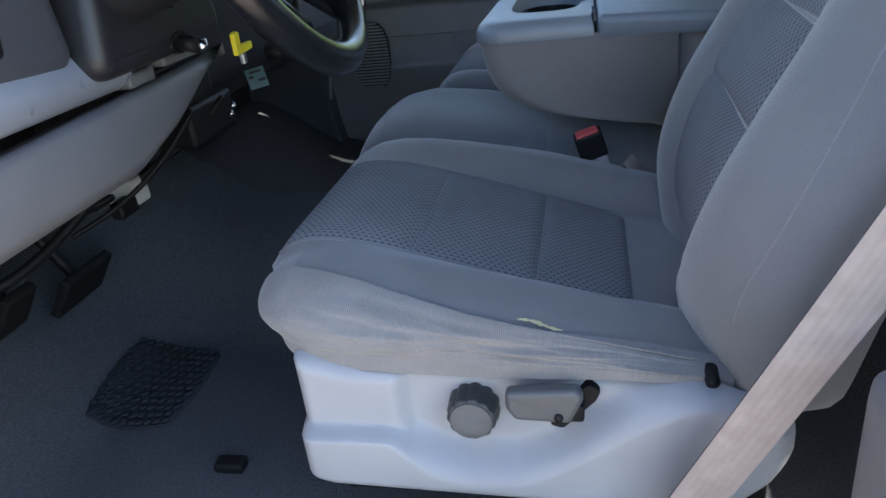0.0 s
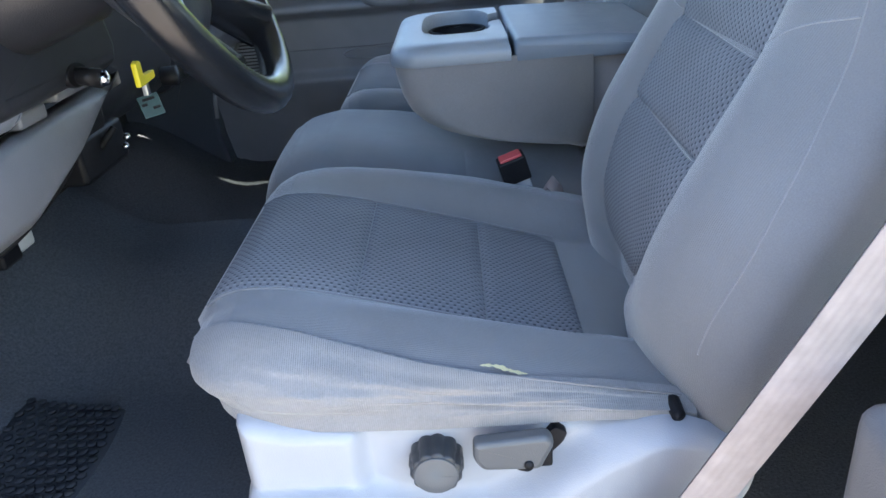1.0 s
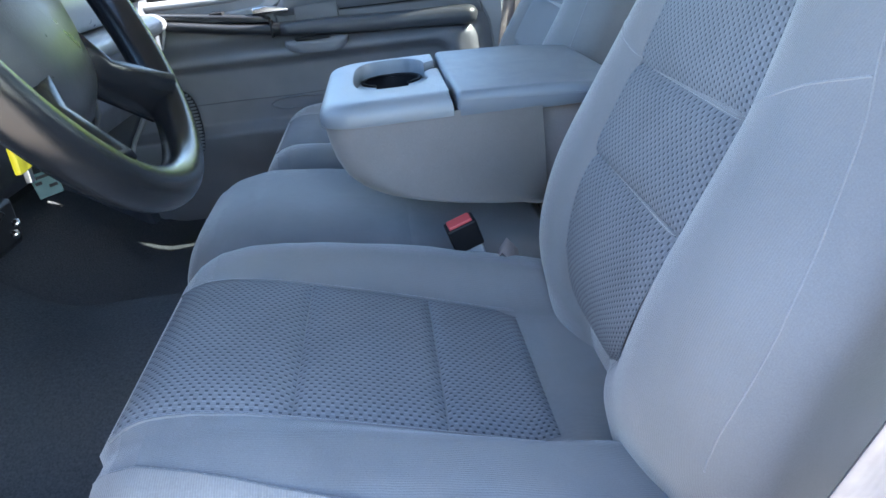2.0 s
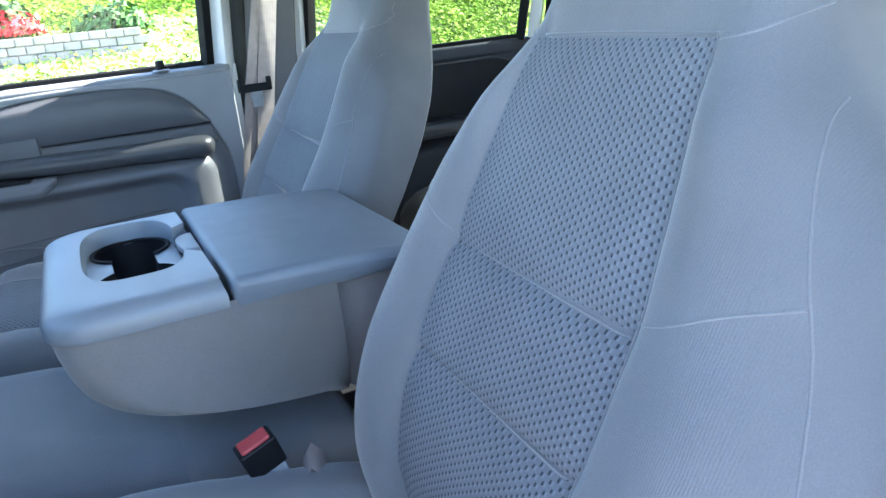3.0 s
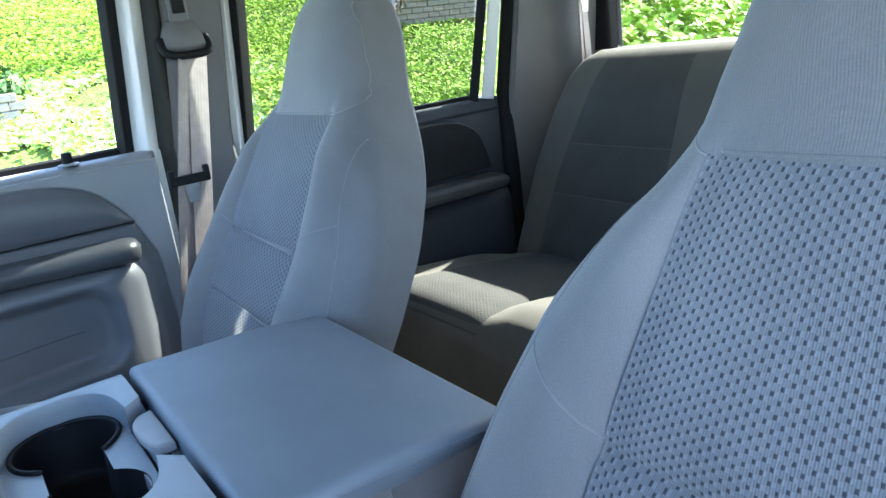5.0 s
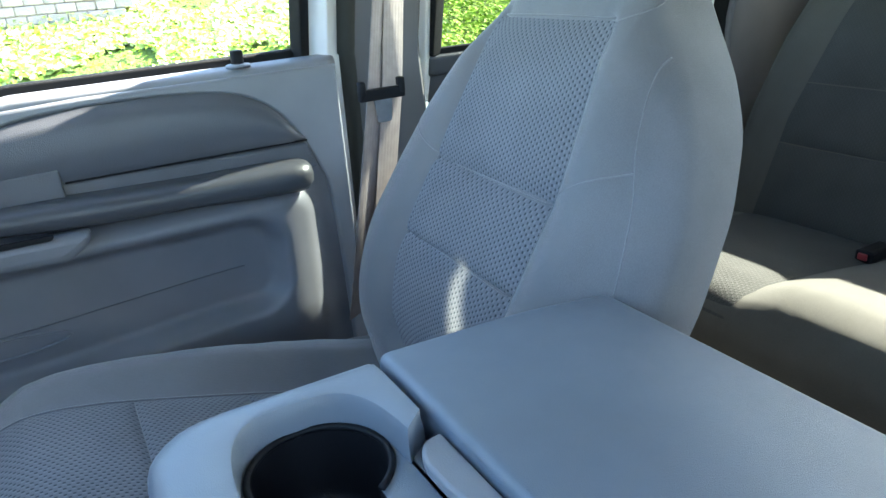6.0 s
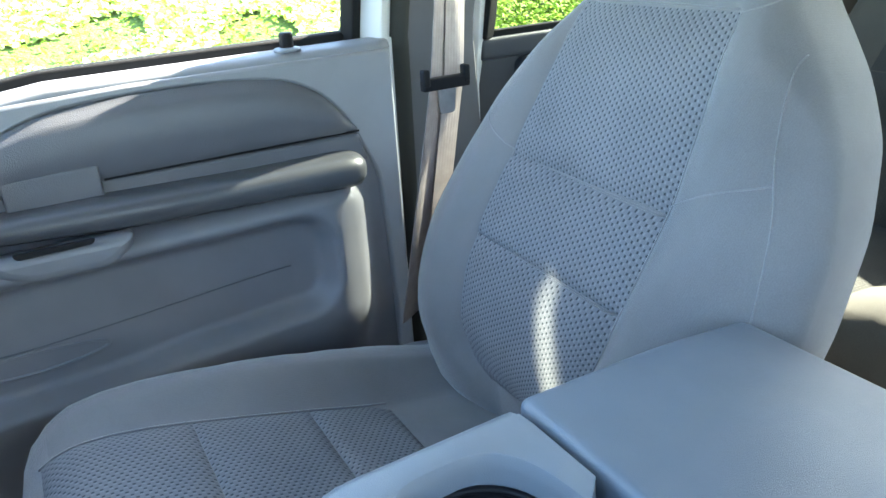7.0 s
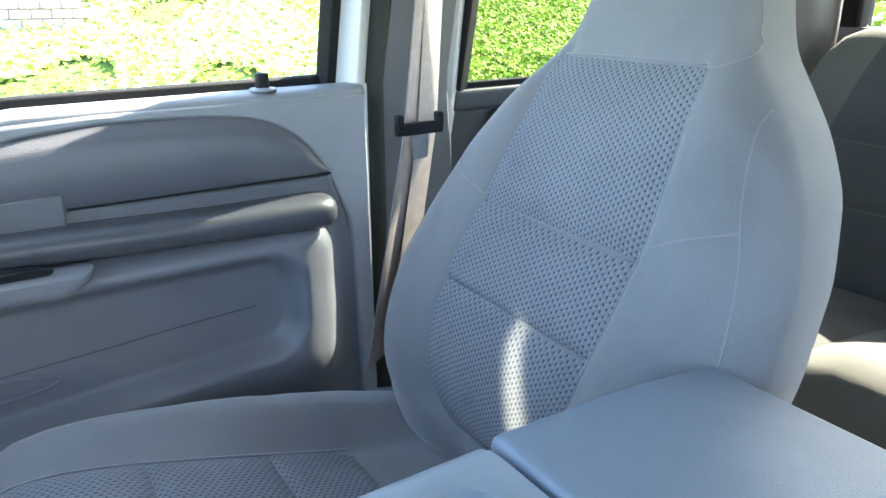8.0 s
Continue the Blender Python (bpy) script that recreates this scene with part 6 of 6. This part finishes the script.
# ---- outside ----
def bank_z(x, y):
    """Ground beside the vehicle: level, then a planted bank that rises away from it."""
    b = lerp_table([(-1e4, GROUND), (1.9, GROUND), (2.6, GROUND + 0.12), (4.0, 0.02), (6.0, 0.66), (8.0, 1.38), (10.0, 1.98), (11.0, 2.12), (13, 2.3), (1e4, 2.3)], y)
    if 1.9 < y < 11:
        b += 0.12 * noise.noise((x * 0.45, y * 0.45, 0.0)) * min(1, (y - 1.9))
    return b


bmg = bmesh.new()
xs = [-4000, -300, -60, -30] + [-20 + 1.0 * i for i in range(61)] + [60, 300, 4000]
ysl = [-4000, -300, -40, -10, -4, 0, 1.9] + [2.2 + 0.4 * i for i in range(24)] + [13, 15, 20, 40, 300, 4000]
gv = [[bmg.verts.new((x, y, bank_z(x, y))) for x in xs] for y in ysl]
for j in range(len(ysl) - 1):
    for i in range(len(xs) - 1):
        bmg.faces.new((gv[j][i], gv[j][i + 1], gv[j + 1][i + 1], gv[j + 1][i]))
single("ground", bmg, m_soil, "planted earth bank beside the road", "ground", "structure")
single("road", box(-300, 300, -8, 1.75, GROUND - 0.05, GROUND + 0.012, 0.0), m_road, "pale concrete paving under the vehicle", "road", "structure", False)
single("kerb", box(-300, 300, 1.75, 1.9, GROUND - 0.05, GROUND + 0.14, 0.02), m_stucco, "pale concrete kerb", "kerb", "structure", False)


def leaves(name, spots, mat, label, size, cat="plants"):
    """Many small folded leaves in one mesh; spots: centres with a normal."""
    rnd = random.Random(len(spots))
    vs, fs = [], []
    for c, nrm in spots:
        s = size * (0.6 + 0.8 * rnd.random())
        nn = (Vector(nrm) + Vector((rnd.uniform(-0.6, 0.6), rnd.uniform(-0.6, 0.6), rnd.uniform(-0.3, 0.4)))).normalized()
        a = nn.orthogonal().normalized()
        a.rotate(Matrix.Rotation(rnd.uniform(0, 6.28), 3, nn))
        b = nn.cross(a)
        c = Vector(c)
        k = len(vs)
        vs += [c - a * s * 0.5, c + b * s * 0.38 + nn * s * 0.12, c + a * s * 0.55, c - b * s * 0.38 + nn * s * 0.12]
        fs += [(k, k + 1, k + 2), (k, k + 2, k + 3)]
    me = bpy.data.meshes.new(name)
    me.from_pydata([tuple(v) for v in vs], [], fs)
    me.materials.append(mat)
    return tagged(new(name, me), label, cat, kind="stuff")


rg = random.Random(5)
spots = []
while len(spots) < 270000:
    y = 2.3 + 9.0 * rg.random() ** 0.8
    x = -1.2 + (y + 0.4) * rg.uniform(-1.15, 2.4)
    d = noise.noise((x * 0.9, y * 0.9, 3.0))
    if rg.random() > 0.72 + 0.5 * d or (x < 1.7 + 0.1 * y and y < 6.6 and rg.random() < 0.8):
        continue
    z = bank_z(x, y) + 0.02 + 0.10 * rg.random() + 0.10 * max(0, noise.noise((x * 2.2, y * 2.2, 7.0)))
    spots.append(((x, y, z), (0, -0.35, 1)))
leaves("ground_cover", spots, m_leaf, "sunlit yellow-green ground cover on the bank", 0.042, "ground cover")
spots = []
while len(spots) < 90000:
    y = rg.uniform(2.2, 6.8)
    x = rg.uniform(-5.5, 2.1 + 0.15 * y)
    if noise.noise((x * 1.3, y * 1.3, 5.0)) < -0.25:
        continue
    spots.append(((x, y, bank_z(x, y) + 0.01 + 0.05 * rg.random()), (0, -0.5, 0.8)))
leaves("dry_grass", spots, m_straw, "pale grass on the lower bank, brightened to look overexposed", 0.06, "grass")
spots = []
while len(spots) < 42000:
    y = rg.uniform(1.95, 11.0)
    x = 3.0 + (y + 0.4) * 0.6 + 26.0 * rg.random() ** 1.2
    if noise.noise((x * 0.7, y * 0.7, 11.0)) < -0.12:
        continue
    spots.append(((x, y, bank_z(x, y) + 0.03 + 0.22 * rg.random() + 0.35 * max(0, noise.noise((x * 0.8, y * 0.8, 7.0)))), (0, -0.35, 1)))
leaves("far_ground_cover", spots, m_leaf, "sunlit yellow-green ground cover further along the bank", 0.15, "ground cover")
spots = []
while len(spots) < 9000:
    y = rg.uniform(10.6, 11.6)
    x = rg.uniform(0, 22)
    spots.append(((x, y, bank_z(x, y) + 0.06 * rg.random()), (0, -0.6, 0.7)))
leaves("bank_edge_cover", spots, m_leaf, "sunlit leaves along the top of the bank", 0.10, "ground cover")


def shrub(name, at, r, mat, label, n, size, flowers=0):
    rr = random.Random(int(abs(at[0] * 100)) + n)
    t = thing(name, label, "shrub", at)
    vs, fs = [], []
    for k in range(n):
        d = Vector((rr.gauss(0, 1), rr.gauss(0, 1), abs(rr.gauss(0, 1)) * 0.9)).normalized()
        c = Vector(at) + Vector((d.x * r[0], d.y * r[1], d.z * r[2])) * (0.55 + 0.5 * rr.random() + 0.15 * noise.noise(d * 3))
        nn = (d + Vector((rr.uniform(-0.7, 0.7), rr.uniform(-0.7, 0.7), rr.uniform(-0.5, 0.7)))).normalized()
        a = nn.orthogonal().normalized()
        b = nn.cross(a)
        s = size * rr.uniform(0.6, 1.3)
        q = len(vs)
        vs += [c - a * s * 0.6, c + b * s * 0.35, c + a * s * 0.6, c - b * s * 0.35]
        fs += [(q, q + 1, q + 2, q + 3)]
    me = bpy.data.meshes.new("crown")
    me.from_pydata([tuple(v) for v in vs], [], fs)
    me.materials.append(mat)
    o = new("crown", me)
    o.parent = t
    under(o, t)
    for k in range(5):
        a = 2 * math.pi * k / 5
        under(part("stem", tube([at, (at[0] + 0.5 * r[0] * math.cos(a), at[1] + 0.5 * r[1] * math.sin(a), at[2] + 0.6 * r[2])], 0.012, 6), m_bark, t), t)
    return t


shrub("flowering_shrub", (-0.7, 6.7, 0.88), (0.55, 0.5, 0.5), m_leaf_dark, "dark green shrub with red flowers above the wall", 1500, 0.09)
shrub("flower_clump", (-0.35, 6.35, 0.95), (0.2, 0.2, 0.18), m_flower, "red and pink flowering clump", 260, 0.06)
shrub("grey_shrub", (0.4, 6.5, 0.86), (0.35, 0.3, 0.3), m_leaf_dark, "greyish low shrub beside the wall", 800, 0.06)
shrub("purple_grass", (4.62, 7.0, 1.30), (0.26, 0.25, 0.24), m_heather, "dry purplish grass clump at the end of the brick wall", 700, 0.075)
shrub("agave_shrub", (5.2, 7.3, 1.40), (0.4, 0.4, 0.35), m_leaf_dark, "dark leafy plant on the raised bed", 900, 0.085)


def garden_wall(name, x0, x1, y, z0, rows, label, bw=0.20, bh=0.085, mat=None):
    """A low wall of split-face blocks, each its own piece, in running bond."""
    w = thing(name, label, "garden wall", ((x0 + x1) / 2, y, z0))
    under(part("core", box(x0 + 0.02, x1 - 0.02, y + 0.04, y + 0.2, z0 - 0.3, z0 + rows * bh - 0.01, 0.0), mat or m_block, w), w)
    me = mesh_of("block", box(-bw / 2 + 0.002, bw / 2 - 0.002, -0.03, 0.14, 0.003, bh - 0.002, 0.006, 1), mat or m_block, False)
    rnd = random.Random(3)
    for r in range(rows):
        x = x0 + (bw / 2 if r % 2 else 0.0)
        while x < x1:
            o = new("block", me)
            o.parent = w
            under(o, w)
            o.matrix_basis = pose(x, y + rnd.uniform(-0.008, 0.008), z0 + r * bh, 0, 0, rnd.uniform(-1.5, 1.5))
            x += bw
    return w


garden_wall("garden_wall", -2.6, 0.60, 6.0, 0.58, 5, "low retaining wall of pale split-face blocks on the bank", 0.135, 0.068)
garden_wall("brick_garden_wall", 4.6, 6.2, 7.0, 1.08, 5, "low brown brick retaining wall of a raised bed", 0.16, 0.066, m_brick)

tr = thing("tree", "pale barked tree trunk standing on the bank", "tree", (2.75, 7.2, bank_z(2.75, 7.2)))
under(part("trunk", tube([(2.75, 7.2, 0.9), (2.77, 7.2, 1.6), (2.72, 7.22, 2.6), (2.80, 7.2, 4.2)], lambda t: 0.13 - 0.05 * t, 12), m_bark, tr), tr)
for k in range(6):
    a = k * 1.05
    under(part("limb", tube([(2.78, 7.2, 3.4 + 0.15 * k), (2.78 + 0.7 * math.cos(a), 7.2 + 0.7 * math.sin(a), 4.2 + 0.1 * k), (2.78 + 1.3 * math.cos(a), 7.2 + 1.3 * math.sin(a), 4.7)], lambda t: 0.05 - 0.035 * t, 8), m_bark, tr), tr)
vs, fs = [], []
rr = random.Random(8)
for k in range(3500):
    d = Vector((rr.gauss(0, 1), rr.gauss(0, 1), rr.gauss(0, 0.7)))
    d = d.normalized() * (0.5 + 0.6 * rr.random())
    c = Vector((2.8, 7.2, 5.0)) + Vector((d.x * 1.7, d.y * 1.7, d.z * 1.1)) * (1 + 0.3 * noise.noise(d * 2))
    a = Vector((rr.uniform(-1, 1), rr.uniform(-1, 1), rr.uniform(-1, 1))).normalized() * 0.06
    b = a.orthogonal().normalized() * 0.03
    q = len(vs)
    vs += [tuple(c - a), tuple(c + b), tuple(c + a), tuple(c - b)]
    fs.append((q, q + 1, q + 2, q + 3))
me = bpy.data.meshes.new("crown")
me.from_pydata(vs, [], fs)
me.materials.append(m_leaf_dark)
cr = new("crown", me)
cr.parent = tr
under(cr, tr)

house = thing("house", "pale stucco house beyond the top of the bank", "house", (4.5, 22, 2.3))
under(part("wall", box(-1.0, 16, 22, 30, 2.2, 5.6, 0.0), m_stucco, house, "pale stucco wall", False), house)
under(part("roof", prism([(21.4, 5.5), (26, 7.4), (30.6, 5.5)], "x", -1.6, 16.6, 0.0), m_block, house, "low pitched roof", False), house)
for k in range(4):
    wo = under(part("window", box(0.8 + 3.8 * k, 2.4 + 3.8 * k, 21.95, 22.05, 3.2, 4.6, 0.02), m_black, house, "dark window", False), house)
    under(part("door", box(2.9 + 3.8 * k, 3.05 + 3.8 * k, 21.96, 22.02, 2.25, 4.6, 0.01), m_dash_grey, house, "dark trim post", False), house)
van = thing("parked_car", "dark green car parked at the top of the bank", "car", (7.2, 16.5, 2.3))
m_car = plastic("car_paint", (0.05, 0.075, 0.07), 0.2, 2000, 0.0)
under(part("body", prism(rounded([(5.2, 2.6), (5.15, 3.15), (5.9, 3.3), (6.6, 3.85), (8.4, 3.9), (9.2, 3.3), (9.4, 3.2), (9.4, 2.6)], 0.12), "y", 15.7, 17.4, 0.08, 3), m_car, van, "dark painted body"), van)
under(part("windows", prism(rounded([(6.2, 3.32), (6.7, 3.78), (8.3, 3.82), (8.9, 3.32)], 0.06), "y", 15.68, 15.72, 0.01, 1), m_black, van, "dark side windows"), van)
for xw in (6.0, 8.5):
    wo = under(part("wheel", lathe([(0, 0.0), (0.32, 0.0), (0.34, 0.03), (0.34, 0.19), (0, 0.2)], (xw, 15.64, 2.64), "y", 28), m_rubber, van, "black tyre"), van)
    under(part("rim", lathe([(0, -0.01), (0.2, -0.01), (0.21, 0.02), (0, 0.03)], (xw, 15.635, 2.64), "y", 20), m_steel, van, "steel wheel rim"), van)
